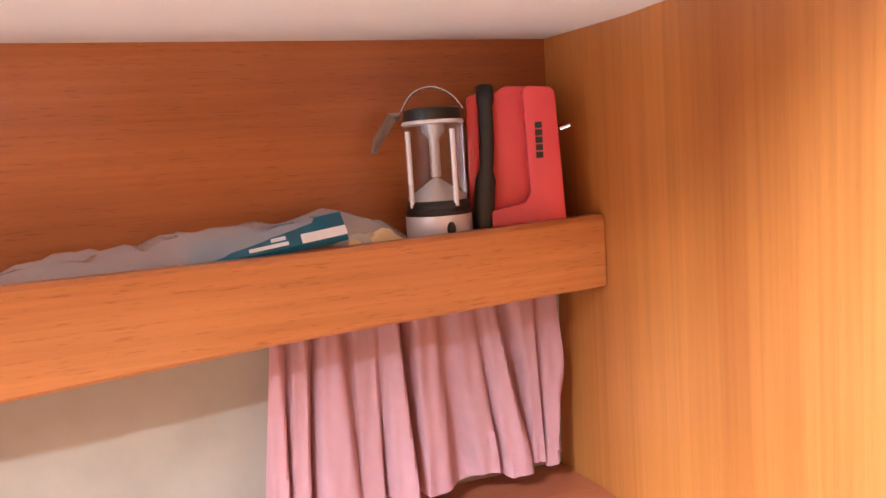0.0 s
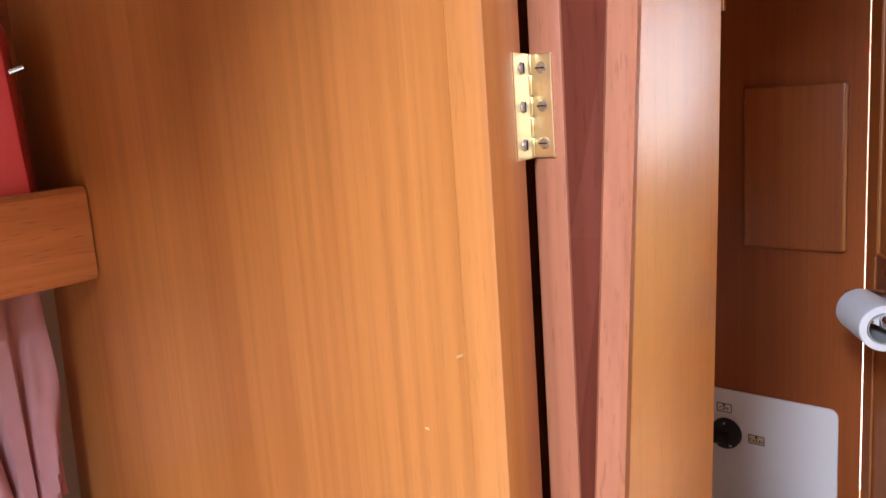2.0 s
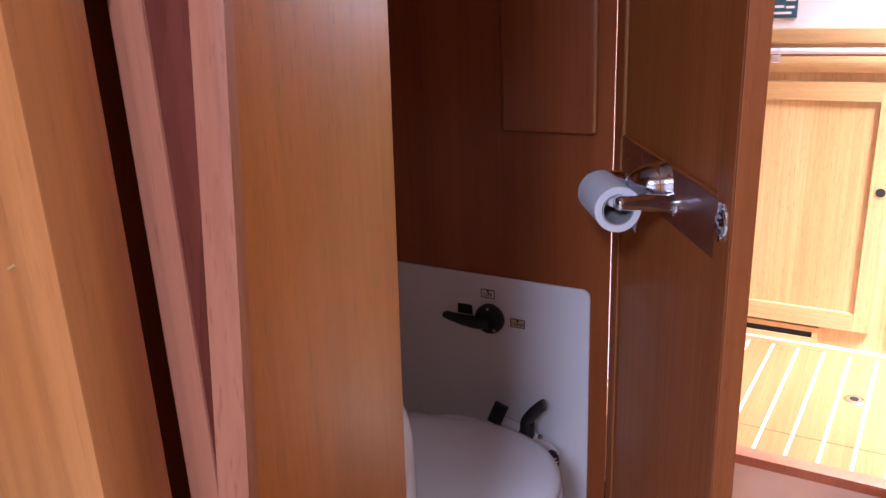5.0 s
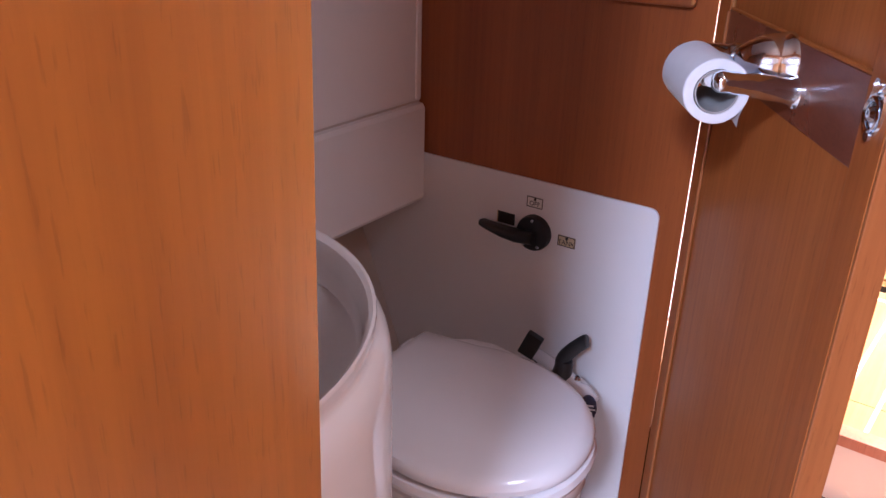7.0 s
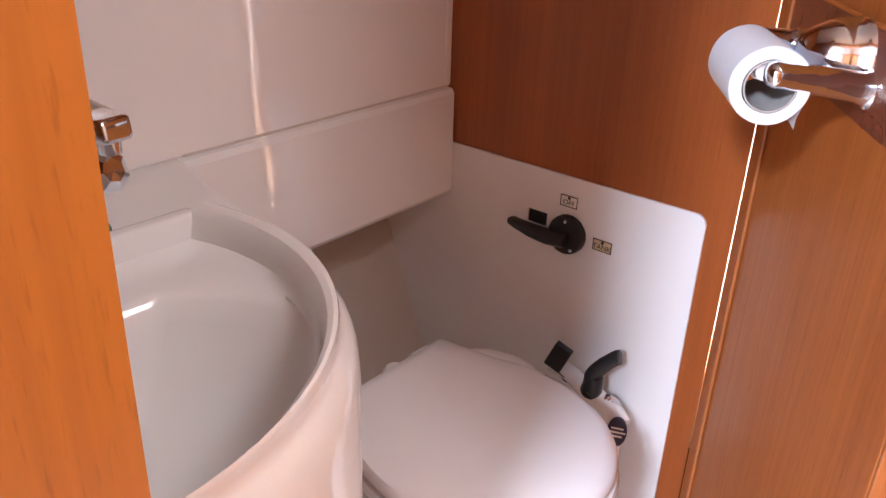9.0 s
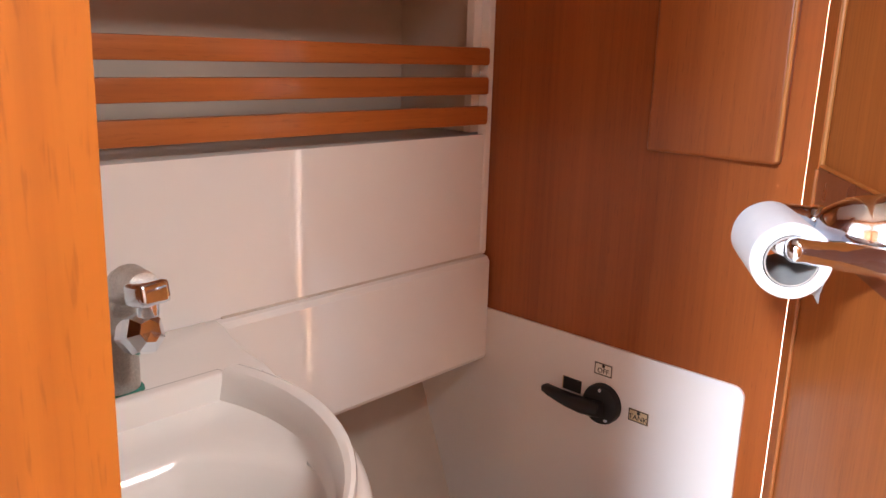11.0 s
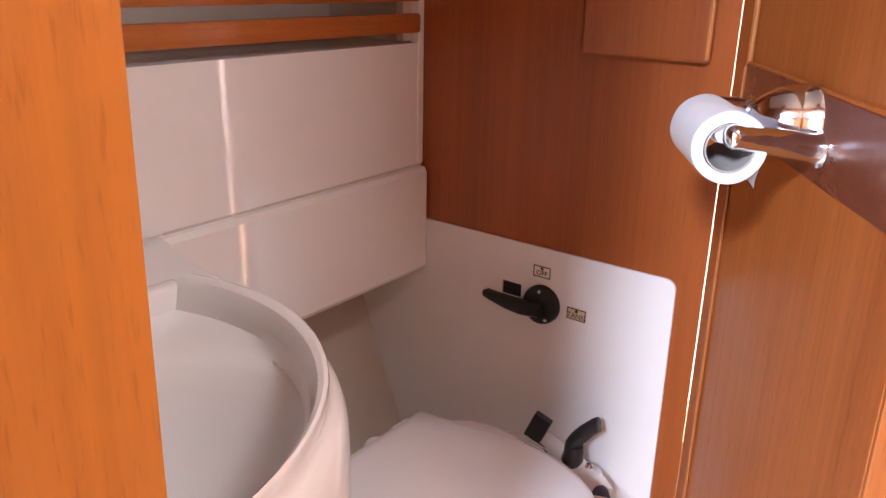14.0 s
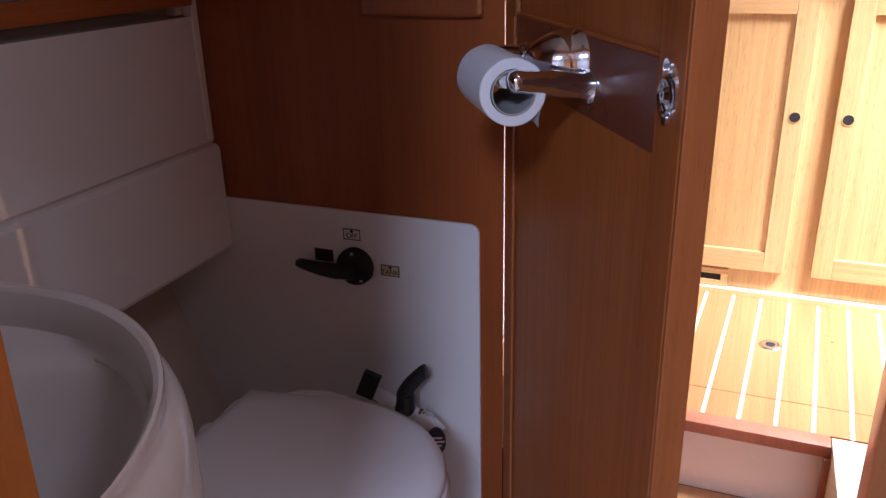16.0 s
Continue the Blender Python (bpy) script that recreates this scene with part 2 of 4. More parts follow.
def tube(points, radii, segments=16, bm=None, squash=1.0):
    """A round bar along points with a radius at each."""
    bm = bm or bmesh.new()
    pts = [Vector(p) for p in points]
    if isinstance(radii, (int, float)):
        radii = [radii] * len(pts)
    rings, side = [], None
    for i, p in enumerate(pts):
        d = (pts[min(i + 1, len(pts) - 1)] - pts[max(i - 1, 0)]).normalized()
        if side is None:
            side = d.cross(Vector((0, 0, 1)) if abs(d.z) < 0.9 else Vector((1, 0, 0))).normalized()
        side = (side - d * side.dot(d)).normalized()
        up = d.cross(side)
        rings.append([bm.verts.new(p + radii[i] * (math.cos(a) * side + squash * math.sin(a) * up)) for a in (2 * math.pi * k / segments for k in range(segments))])
    for a, b in zip(rings, rings[1:]):
        for i in range(segments):
            j = (i + 1) % segments
            bm.faces.new((a[i], a[j], b[j], b[i]))
    bm.faces.new(rings[0][::-1])
    bm.faces.new(rings[-1])
    return bm


def smooth_path(points, steps=6):
    """A Catmull-Rom curve through the points."""
    p = [Vector(q) for q in points]
    out = []
    for i in range(len(p) - 1):
        a, b, c, d = p[max(i - 1, 0)], p[i], p[i + 1], p[min(i + 2, len(p) - 1)]
        for k in range(steps):
            t = k / steps
            out.append(0.5 * (2 * b + (c - a) * t + (2 * a - 5 * b + 4 * c - d) * t * t + (3 * b - a - 3 * c + d) * t ** 3))
    out.append(p[-1])
    return out


def arc(cx, cy, r, a0, a1, n):
    return [(cx + r * math.cos(radians(a0 + (a1 - a0) * i / n)), cy + r * math.sin(radians(a0 + (a1 - a0) * i / n))) for i in range(n + 1)]


def letters(name, text, size, m, mat, parent, label=""):
    """Flat raised lettering in the built-in font, turned into a mesh."""
    cu = bpy.data.curves.new(name, "FONT")
    cu.body, cu.size, cu.extrude, cu.align_x, cu.align_y = text, size, 0.0002, "CENTER", "CENTER"
    tmp = bpy.data.objects.new(name, cu)
    scene.collection.objects.link(tmp)
    me = bpy.data.meshes.new_from_object(tmp.evaluated_get(bpy.context.evaluated_depsgraph_get()))
    bpy.data.objects.remove(tmp)
    me.transform(Matrix.Diagonal((U, U, U, 1)) @ m)
    me.materials.clear()
    me.materials.append(mat)
    ob = new(name, me)
    ob.parent = parent
    if label:
        ob["label"] = label
    return ob


# ---- large structure ----
FLOOR, SALOON = -0.05, 0.265
# cabin sole stays out of view; its cream colour serves as a reflector
structure("floor_cabin", box((-0.7, -3.2, FLOOR - 0.05), (1.5, -0.02, FLOOR)), M_STEP, "unseen cabin sole, cream to bounce light upwards", "floor")
structure("floor_landing", box((0.04, -0.02, 0.03), (1.5, 0.40, 0.112)), M_PLANK, "varnished wooden landing below the saloon step", "floor")
# bulkhead between cabin and head, with its pale lipping
structure("wall_cabin_bulkhead", box((-0.62, -1.0, FLOOR), (0.101, -0.965, 1.9)), M_BULK, "orange cherry veneer bulkhead with vertical grain", "wall")
for x, z, w, tilt in ((0.0965, 1.141, 0.0026, -25), (0.0665, 1.0915, 0.0014, 0)):
    mesh_object("chip", turned(box((-w, -0.0004, -0.0007), (w, 0.0006, 0.0006), 0.0002), pose(x, -1.0003, z, 0, tilt)), M_CAB, bpy.data.objects["wall_cabin_bulkhead"], "pale nick in the varnish")
structure("trim_bulkhead", flat([(0.1012, -1.0015), (0.1262, -1.0), (0.1172, -0.958), (0.1012, -0.958)], FLOOR, 1.9, 0.003), M_TRIM, "pale rounded wooden lipping on the bulkhead edge", "trim", True)
# hull side and deckhead of the cabin
structure("wall_hull_cabin", prism([[(-0.60, -3.2, FLOOR), (-0.56, -3.2, FLOOR), (-0.56, -1.0, FLOOR), (-0.60, -1.0, FLOOR)],
                                    [(-0.60, -3.2, 1.19), (-0.475, -3.2, 1.19), (-0.475, -1.0, 1.19), (-0.60, -1.0, 1.19)]]), M_VINYL, "grey-beige vinyl lining on the hull side", "wall")
structure("wall_shelf_back", box((-0.60, -3.2, 1.19), (-0.485, -1.0, 1.9)), M_BACK, "cherry veneer panel behind the berth shelf", "wall")
structure("ceiling_cabin", prism([[(x, y, z) for x, z in ((-0.62, 1.462), (-0.47, 1.456), (-0.30, 1.452), (-0.20, 1.454), (-0.08, 1.475), (0.10, 1.53), (0.27, 1.59), (0.27, 1.66), (-0.62, 1.66))] for y in (-3.2, -1.0)]), M_DECK, "white moulded deckhead over the berth", "ceiling", True)
structure("wall_cabin_aft", box((-0.7, -3.24, FLOOR), (1.5, -3.2, 1.9)), M_DECK, "white lined wall behind the berth", "wall")
structure("wall_cabin_side", box((1.45, -3.2, FLOOR), (1.5, -0.966, 1.82)), M_BULK, "cherry veneer wall of the cabin", "wall")
# out of view; white is chosen to whiten the fill and chrome reflections
structure("wall_passage_side", box((1.45, -0.965, FLOOR), (1.5, 0.40, 1.82)), M_DECK, "unseen passage wall, white to reflect light into the head", "wall")
# unseen wall, added to block the passage lamp from the berth shelf
structure("wall_cabin_door_side", box((0.66, -1.0, FLOOR), (1.45, -0.965, 1.82)), M_BULK, "unseen cherry bulkhead added to keep passage light off the berth", "wall")
# unseen header; its height sets how far up hatch light reaches in the head
structure("wall_cabin_header", box((0.128, -1.0, 1.62), (0.659, -0.965, 1.82)), M_BULK, "unseen cherry header over the cabin doorway, limits hatch light", "wall")
# forward wall of the head
structure("wall_head_forward", flat([(-0.75, 0.0), (0.0328, 0.0), (0.008, 0.03), (-0.75, 0.03)], FLOOR, 1.9), M_HEAD, "dark cherry veneer wall in the toilet compartment", "wall")
structure("wall_head_inboard", box((0.055, -0.9575, FLOOR), (0.080, -0.80, 1.9)), M_HEAD, "cherry veneer return wall beside the opening", "wall")
# added end piece that shuts light out of the gap beside the hinge
structure("trim_gap_light_stop", box((0.0802, -0.818, FLOOR), (0.1105, -0.80, 1.9)), M_HEAD, "unseen stop behind the narrow door, added to keep its gap dark", "trim")
# added strip that narrows the crack's bright streak on the splashback
structure("trim_crack_mask", box((0.0485, 0.002, FLOOR), (0.090, 0.006, 1.82), 0.0005), M_DOORLIP, "thin hidden strip added to narrow light through the door crack", "trim")
# deckhead panels round the cabin hatch and round the opening left for the passage fill
for n, lo, hi in (("a", (-0.75, -0.965, 1.82), (0.60, 0.42, 1.86)), ("b", (0.92, -0.965, 1.82), (1.5, 0.42, 1.86)), ("c", (0.60, -0.965, 1.82), (0.92, -0.71, 1.86)), ("d", (0.60, -0.39, 1.82), (0.92, 0.42, 1.86))):
    structure("ceiling_passage_" + n, box(lo, hi), M_DECK, "white deckhead panel over the passage", "ceiling")
for n, lo, hi in (("a", (0.2952, -3.2, 1.82), (1.5, -2.34, 1.86)), ("b", (0.2952, -1.82, 1.82), (1.5, -0.966, 1.86)), ("c", (0.66, -2.34, 1.82), (1.5, -1.82, 1.86)), ("d", (0.2952, -2.34, 1.82), (0.38, -1.82, 1.86)), ("e", (0.27, -3.2, 1.66), (0.295, -0.97, 1.86))):
    structure("ceiling_hatch_" + n, box(lo, hi), M_DECK, "white deckhead panel round the open hatch", "ceiling")
# side of the head: shelf locker recess above, white mouldings, hull below
bm = flat([(-0.60, -0.965), (-0.395, -0.965), (-0.412, 0.0), (-0.60, 0.0)], 0.835, 1.012)
structure("wall_head_splashback", bm, M_WHITE, "glossy white moulded splashback panel", "wall")
structure("wall_head_locker_back", box((-0.64, -0.965, 1.012), (-0.59, 0.0, 1.5)), M_HULL, "grey-white lining at the back of the open locker", "wall")
structure("wall_head_above_locker", box((-0.64, -0.965, 1.236), (-0.405, 0.0, 1.82)), M_SLAT, "cherry veneer panel above the open locker", "wall")
bm = prism([[(-0.62, y, 0.70), (-0.575, y, 0.70), (-0.52, y, 0.55), (-0.40, y, 0.25), (-0.34, y, FLOOR), (-0.62, y, FLOOR)] for y in (-0.965, 0.0)])
structure("wall_head_hull", bm, M_HULL, "grey painted hull side behind the toilet", "wall")
structure("trim_head_corner", box((-0.425, -0.012, 0.838), (-0.409, -0.0005, 1.236), 0.002), M_WHITE, "white corner bead beside the splashback", "trim")
structure("floor_head", box((-0.55, -0.96, FLOOR), (0.10, 0.0, 0.10)), M_WHITE, "white moulded shower floor", "floor")


def rounded_rect_xz(x0, x1, z0, z1, r, y0, y1, corners=("tr",)):
    pts = [(x0, z0), (x1, z0)]
    if "br" in corners:
        pts = [(x0, z0)] + arc(x1 - r, z0 + r, r, -90, 0, 6)
    pts += arc(x1 - r, z1 - r, r, 0, 90, 6) if "tr" in corners else [(x1, z1)]
    pts += [(x0, z1)]
    return prism([[(x, y0, z) for x, z in pts], [(x, y1, z) for x, z in pts]])


structure("wall_head_white_panel", rounded_rect_xz(-0.60, 0.0, 0.10, 0.752, 0.014, -0.0035, 0.004), M_PANEL, "white laminate panel on the lower wall", "wall")

# ---- the saloon ----
structure("wall_saloon_forward", box((-0.2, 1.05, SALOON), (1.6, 1.09, 2.0)), M_DECK, "white painted wall above the saloon lockers", "wall")
# white here stands for sunlight on the wall behind the door crack
structure("wall_saloon_port", box((-0.2, 0.03, FLOOR), (-0.16, 1.05, 2.0)), M_DECK, "saloon wall whitened to brighten the toilet door's crack", "wall")
structure("wall_saloon_starboard", box((1.5, -0.02, FLOOR), (1.54, 1.09, 2.0)), M_CAB, "oak veneer wall of the saloon", "wall")
structure("floor_saloon_base", box((-0.16, 0.42, 0.10), (1.5, 1.05, SALOON - 0.006)), M_PLANK, "teak sole under the saloon boards", "floor")
structure("ceiling_saloon", box((-0.2, 0.42, 2.0), (0.52, 1.09, 2.04)), M_DECK, "white deckhead beside the companionway", "ceiling")
# unseen wall, added so saloon light enters only through the doorway
structure("wall_passage_bulkhead", box((0.545, -0.066, FLOOR), (1.45, -0.026, 1.82)), M_BULK, "unseen cherry bulkhead added to hold saloon light to the doorway", "wall")
structure("wall_head_locker_end", box((-0.59, -0.010, 1.0125), (-0.4395, -0.0005, 1.2355)), M_HULL, "grey-white end wall of the open locker", "wall")


# ---- doors ----
def lip_y(z):
    """The hinge side of the narrow leaf is cut on a slant."""
    return -0.9305 - 0.106 * (1.3 - max(z, 0.7))


def edge_x(z):
    return 0.146 + 0.03 * (max(0.8, min(1.3, z)) - 1.04)


leaf = thing("cabin_door", "narrow open cabin door with rebated mahogany edge and brass hinge", "door")
Z0, Z1 = 0.0, 1.80
ZS = [Z0 + (Z1 - Z0) * i / 15 for i in range(16)]
part("hinge_stile", flat([(0.111, -0.944), (0.133, -0.944), (0.142, -0.80), (0.120, -0.80)], Z0, Z1, 0.0025), M_LIP, leaf, "rebated mahogany hinge edge", True)
# the corner's shade is in this strip's colour, on top of the redder wood
part("rebate", prism([[(0.1332, -0.9425, z), (0.1515, lip_y(z) + 0.004, z), (0.155, max(-0.915, lip_y(z) + 0.02), z), (0.140, -0.85, z)] for z in ZS]), M_REBATE_SHADED, leaf, "red mahogany rebate with shade put into its colour")
part("lip", prism([[(0.1510, lip_y(z) + 0.0010, z), (0.1535, lip_y(z) - 0.0012, z), (0.1665, lip_y(z), z), (0.1690, lip_y(z) + 0.0025, z), (0.1665, lip_y(z) + 0.014, z), (0.150, lip_y(z) + 0.03, z)] for z in ZS], 0.0), M_LIP, leaf, "pinkish mahogany overlapping lip", True)
part("face_panel", prism([[(0.1682, lip_y(z) + 0.0030, z), (edge_x(z), -0.790, z), (0.122, -0.793, z), (0.150, lip_y(z) + 0.02, z)] for z in ZS]), M_FACE, leaf, "orange cherry veneer with open pores")
bm = box((-0.0085, -0.001, -0.011), (0.012, 0.0012, 0.011), 0.0005)
box((0.0095, -0.007, -0.011), (0.0120, 0.0012, 0.011), 0.0005, bm)
box((0.0095, -0.0075, -0.011), (0.016, -0.0055, 0.011), 0.0005, bm)
part("catch", turned(bm, pose(0.1475, -0.794, 1.338, 0, 0, 101.5)), M_CHROME, leaf, "small chrome roller catch")

hinge = thing("brass_hinge", "brass butt hinge with slotted screws on the door edge", "hinge")
HZ = 1.2735
part("door_leaf", box((0.1125, -0.9458, HZ - 0.0285), (0.1272, -0.9438, HZ + 0.0285), 0.0004), M_BRASS, hinge)
part("frame_leaf", flat([(0.1186, -0.970), (0.1206, -0.970), (0.1150, -0.9490), (0.1135, -0.9490)], HZ - 0.0285, HZ + 0.0285), M_BRASS, hinge)
for i in range(5):
    a = HZ - 0.0285 + i * 0.0114
    part("knuckle", lathe([(0, 0.0003), (0.0032, 0.0003), (0.0035, 0.0008), (0.0035, 0.0106), (0.0032, 0.0111), (0, 0.0111)], 14, pose(0.1122, -0.9490, a)), M_BRASS, hinge, "", True)
for i in (-1, 0, 1):
    bm = lathe([(0, 0.0012), (0.0026, 0.0012), (0.0032, 0.0004), (0.0034, -0.0006), (0, -0.0006)], 16, pose(0.1205, -0.9458, HZ + i * 0.0205, 90))
    s = part("screw", bm, M_WORN, hinge, "", True)
    part("slot", box((0.1177, -0.9474, HZ + i * 0.0205 - 0.0004), (0.1233, -0.9468, HZ + i * 0.0205 + 0.0004)), M_DARK, s)

turn_out = Vector((0.966, 0.258, 0)).to_track_quat("Z", "Y").to_matrix().to_4x4()
for i in (-1, 0, 1):
    m = Matrix.Translation((0.1180, -0.9600, HZ + i * 0.0205)) @ turn_out
    s = part("screw", lathe([(0, 0.0012), (0.0026, 0.0012), (0.0032, 0.0004), (0.0034, -0.0006), (0, -0.0006)], 16, m), M_WORN, hinge, "", True)
    part("slot", turned(box((-0.0004, -0.0028, 0.0012), (0.0004, 0.0028, 0.0017)), m), M_DARK, s)

# door of the head, standing open: u runs from its hinge, n towards the head, z up
DOOR = Matrix(((0.5417, -0.8406, 0, 0.037), (-0.8406, -0.5417, 0, -0.012), (0, 0, 1, 0), (0, 0, 0, 1)))


def on_door(bm):
    return turned(bm, DOOR)


door = thing("toilet_door", "open dark cherry door with recessed panels, chrome latch and paper holder", "door")
DT = -0.024
part("hinge_stile", on_door(box((0.002, DT, 0.08), (0.044, 0, 1.80), 0.0012)), M_DOOR, door)
part("latch_stile", on_door(box((0.404, DT + 0.001, 0.08), (0.4435, 0, 1.80), 0.0012)), M_DOOR, door)
part("edge_lipping", on_door(box((0.4437, DT, 0.08), (0.4475, -0.0004, 1.80), 0.0012)), M_DOORLIP, door, "reddish brown lipping on the free edge")
part("lower_panel", on_door(box((0.0442, DT + 0.004, 0.08), (0.4038, -0.0015, 0.955))), M_DOOR, door)
part("middle_rail", on_door(box((0.0442, DT + 0.002, 0.9552), (0.4038, -0.0005, 1.0235), 0.0008)), M_RAIL, door, "glossy dark rail with level grain")
part("upper_panel", on_door(box((0.0442, DT + 0.008, 1.0237), (0.4038, -0.006, 1.80))), M_DOOR, door)
part("panel_bead", on_door(tube([(0.0455, 0.0008, 0.08), (0.0455, 0.0008, 1.021)], 0.0022, 8)), M_DOORLIP, door, "pale rounded bead", True)
part("panel_bead", on_door(tube([(0.0455, -0.003, 1.0255), (0.0455, -0.003, 1.80)], 0.0026, 8)), M_TRIM, door, "pale rounded bead", True)
part("panel_bead", on_door(tube([(0.044, -0.0032, 1.0245), (0.404, -0.0032, 1.0245)], 0.0022, 8)), M_DOOR, door, "", True)

latch = thing("flush_latch", "oval chrome flush ring latch set in the door", "latch")
def oval(cx, cz, rx, rz, y0, y1, n=28, bm=None):
    ring = [(cx + rx * math.cos(2 * math.pi * i / n), cz + rz * math.sin(2 * math.pi * i / n)) for i in range(n)]
    return prism([[(x, y0, z) for x, z in ring], [(cx + (x - cx) * 0.94, y1, cz + (z - cz) * 0.94) for x, z in ring]], 0, bm)
LU, LZ = 0.4245, 1.004
part("plate", on_door(oval(LU, LZ, 0.0125, 0.0195, -0.001, 0.0022)), M_CHROME, latch, "", True)
part("ring", on_door(turned(lathe([(0.0088, 0), (0.0102, 0.0013), (0.0114, 0), (0.0102, -0.0013)], 28, None, None, True), Matrix.Translation((LU, 0.0036, LZ - 0.003)) @ pose(0, 0, 0, 90) @ Matrix.Diagonal((0.95, 1.15, 1, 1)))), M_CHROME, latch, "", True)
part("knob", on_door(turned(lathe([(0, 0.004), (0.004, 0.0035), (0.006, 0.001), (0.006, -0.002), (0, -0.002)], 20), Matrix.Translation((LU, 0.0024, LZ - 0.003)) @ pose(0, 0, 0, -90))), M_CHROME, latch, "", True)
part("top_tab", on_door(oval(LU, LZ + 0.0165, 0.0055, 0.006, 0.0015, 0.0042, 18)), M_CHROME, latch, "", True)
part("foot_tab", on_door(oval(LU, LZ - 0.0185, 0.004, 0.004, 0.001, 0.0036, 18)), M_CHROME, latch, "", True)

# paper holder: a round rose, a bent arm on each side, a sprung white roller
holder = thing("toilet_paper_holder", "chrome toilet paper holder with two bent arms on the door", "paper holder")
RZ, OFF, U0, U1 = 0.995, 0.078, 0.195, 0.300
part("dome", on_door(turned(lathe([(0, 0.047), (0.0105, 0.046), (0.016, 0.042), (0.021, 0.035), (0.0255, 0.026), (0.028, 0.015), (0.0285, 0.006), (0.030, 0.004), (0.031, -0.001), (0, -0.001)], 40), Matrix.Translation((0.243, 0, RZ + 0.004)) @ pose(0, 0, 0, -90))), M_CHROME, holder, "domed chrome wall rose", True)
part("far_arm", on_door(tube(smooth_path([(0.236, 0.034, RZ + 0.006), (0.222, 0.046, RZ + 0.008), (0.208, 0.058, RZ + 0.007), (0.196, 0.070, RZ + 0.004), (0.191, OFF + 0.008, RZ + 0.002)], 5), 0.0100, 18)), M_CHROME, holder, "", True)
part("collar", on_door(turned(lathe([(0.0098, -0.003), (0.0125, -0.003), (0.0132, 0), (0.0125, 0.003), (0.0098, 0.003)], 24, None, None, True), Matrix.Translation((0.227, 0.042, RZ + 0.0075)) @ Vector((-0.014, 0.012, 0.001)).to_track_quat("Z", "Y").to_matrix().to_4x4())), M_CHROME, holder, "", True)
part("near_arm", on_door(tube(smooth_path([(0.276, -0.001, RZ - 0.012), (0.281, 0.018, RZ - 0.009), (0.290, 0.042, RZ - 0.005), (0.298, 0.060, RZ - 0.002), (0.303, OFF - 0.006, RZ), (0.3045, OFF + 0.003, RZ)], 5), [0.0150, 0.0128, 0.0118] + [0.0108] * 8 + [0.0100] * 6 + [0.0095] * 5 + [0.0085, 0.0075, 0.0055, 0.003], 24)), M_CHROME, holder, "", True)
part("roller", on_door(turned(lathe([(0, 0), (0.0068, 0), (0.0068, 0.012), (0.0088, 0.013), (0.0088, 0.090), (0.0068, 0.091), (0.0068, 0.103), (0, 0.103)], 24), Matrix.Translation((0.192, OFF, RZ)) @ pose(0, 0, 0, 0, 90))), M_SEAT, holder, "white plastic roller", True)

roll = thing("toilet_roll", "nearly used up white toilet paper roll on its holder", "toilet roll")
RR, RC = 0.0280, 0.0186
axis = Matrix.Translation((0.2075, OFF - 0.0045, RZ - 0.0098)) @ pose(0, 0, 0, 0, 90)
bm = lathe([(RC + 0.0008, 0.0), (RR - 0.001, 0.0), (RR, 0.001), (RR, 0.0895), (RR - 0.001, 0.0905), (RC + 0.0008, 0.0905)], 56, axis, None, True)
for v in bm.verts:
    v.co += 0.0005 * noise.noise_vector(v.co * 60)
part("paper", on_door(bm), M_PAPER, roll, "", True)
part("core", on_door(lathe([(RC - 0.0012, 0.0004), (RC, 0.0004), (RC, 0.0915), (RC - 0.0012, 0.0915)], 40, axis, None, True)), M_CARD, roll, "grey cardboard core", True)
pts = [(math.cos(radians(a)), math.sin(radians(a)), k) for a, k in ((10, 0.0), (-8, 0.0006), (-24, 0.0014), (-36, 0.003), (-44, 0.0055), (-50, 0.0095))]
bm = bmesh.new()
rows_ = []
for c, s, k in pts:
    r = RR + 0.0006 + k
    rows_.append([bm.verts.new((0.2085 + 0.089 * j / 6 + 0.0006 * math.sin(j * 2.1), OFF - 0.0045 - r * c * 0.9, RZ - 0.0098 + r * s - (0.0012 * math.sin(3 * j + 9 * k * 100) if k > 0.005 else 0))) for j in range(7)])
for a, b in zip(rows_, rows_[1:]):
    for j in range(6):
        bm.faces.new((a[j], a[j + 1], b[j + 1], b[j]))
bmesh.ops.solidify(bm, geom=bm.faces[:], thickness=0.0005)
part("loose_sheet", on_door(bm), M_PAPER, roll, "torn hanging end of paper", True)

# ---- the head's fittings ----
panel = thing("wall_cabinet_door", "dark cherry cabinet door with rounded edges on the wall", "cabinet")
part("door", box((-0.150, -0.016, 1.016), (0.0075, -0.0005, 1.278), 0.005, None, 3), M_CABDOOR, panel, "", True)
part("edge_bead", tube([(0.0062, -0.0135, 1.020), (0.0062, -0.0135, 1.274)], 0.0028, 10), M_TRIM, panel, "pale worn edge", True)

ledge = thing("moulded_ledge", "glossy white moulded ledge along the hull side", "ledge")
bm = prism([[(x + dx, y, z) for x, z in ((-0.60, 0.672), (-0.402, 0.672), (-0.3985, 0.678), (-0.3985, 0.826), (-0.403, 0.8325), (-0.412, 0.834), (-0.60, 0.834))] for y, dx in ((-0.96, 0.017), (-0.004, 0.0))])
part("body", bm, M_WHITE, ledge)
part("sealant", tube([(-0.4045, -0.445, 0.8345), (-0.4125, -0.006, 0.8345)], 0.0022, 8), M_HULL, ledge, "grey sealant line", True)

rail = thing("locker_fiddle_rails", "three varnished cherry slats across the open locker", "rail")
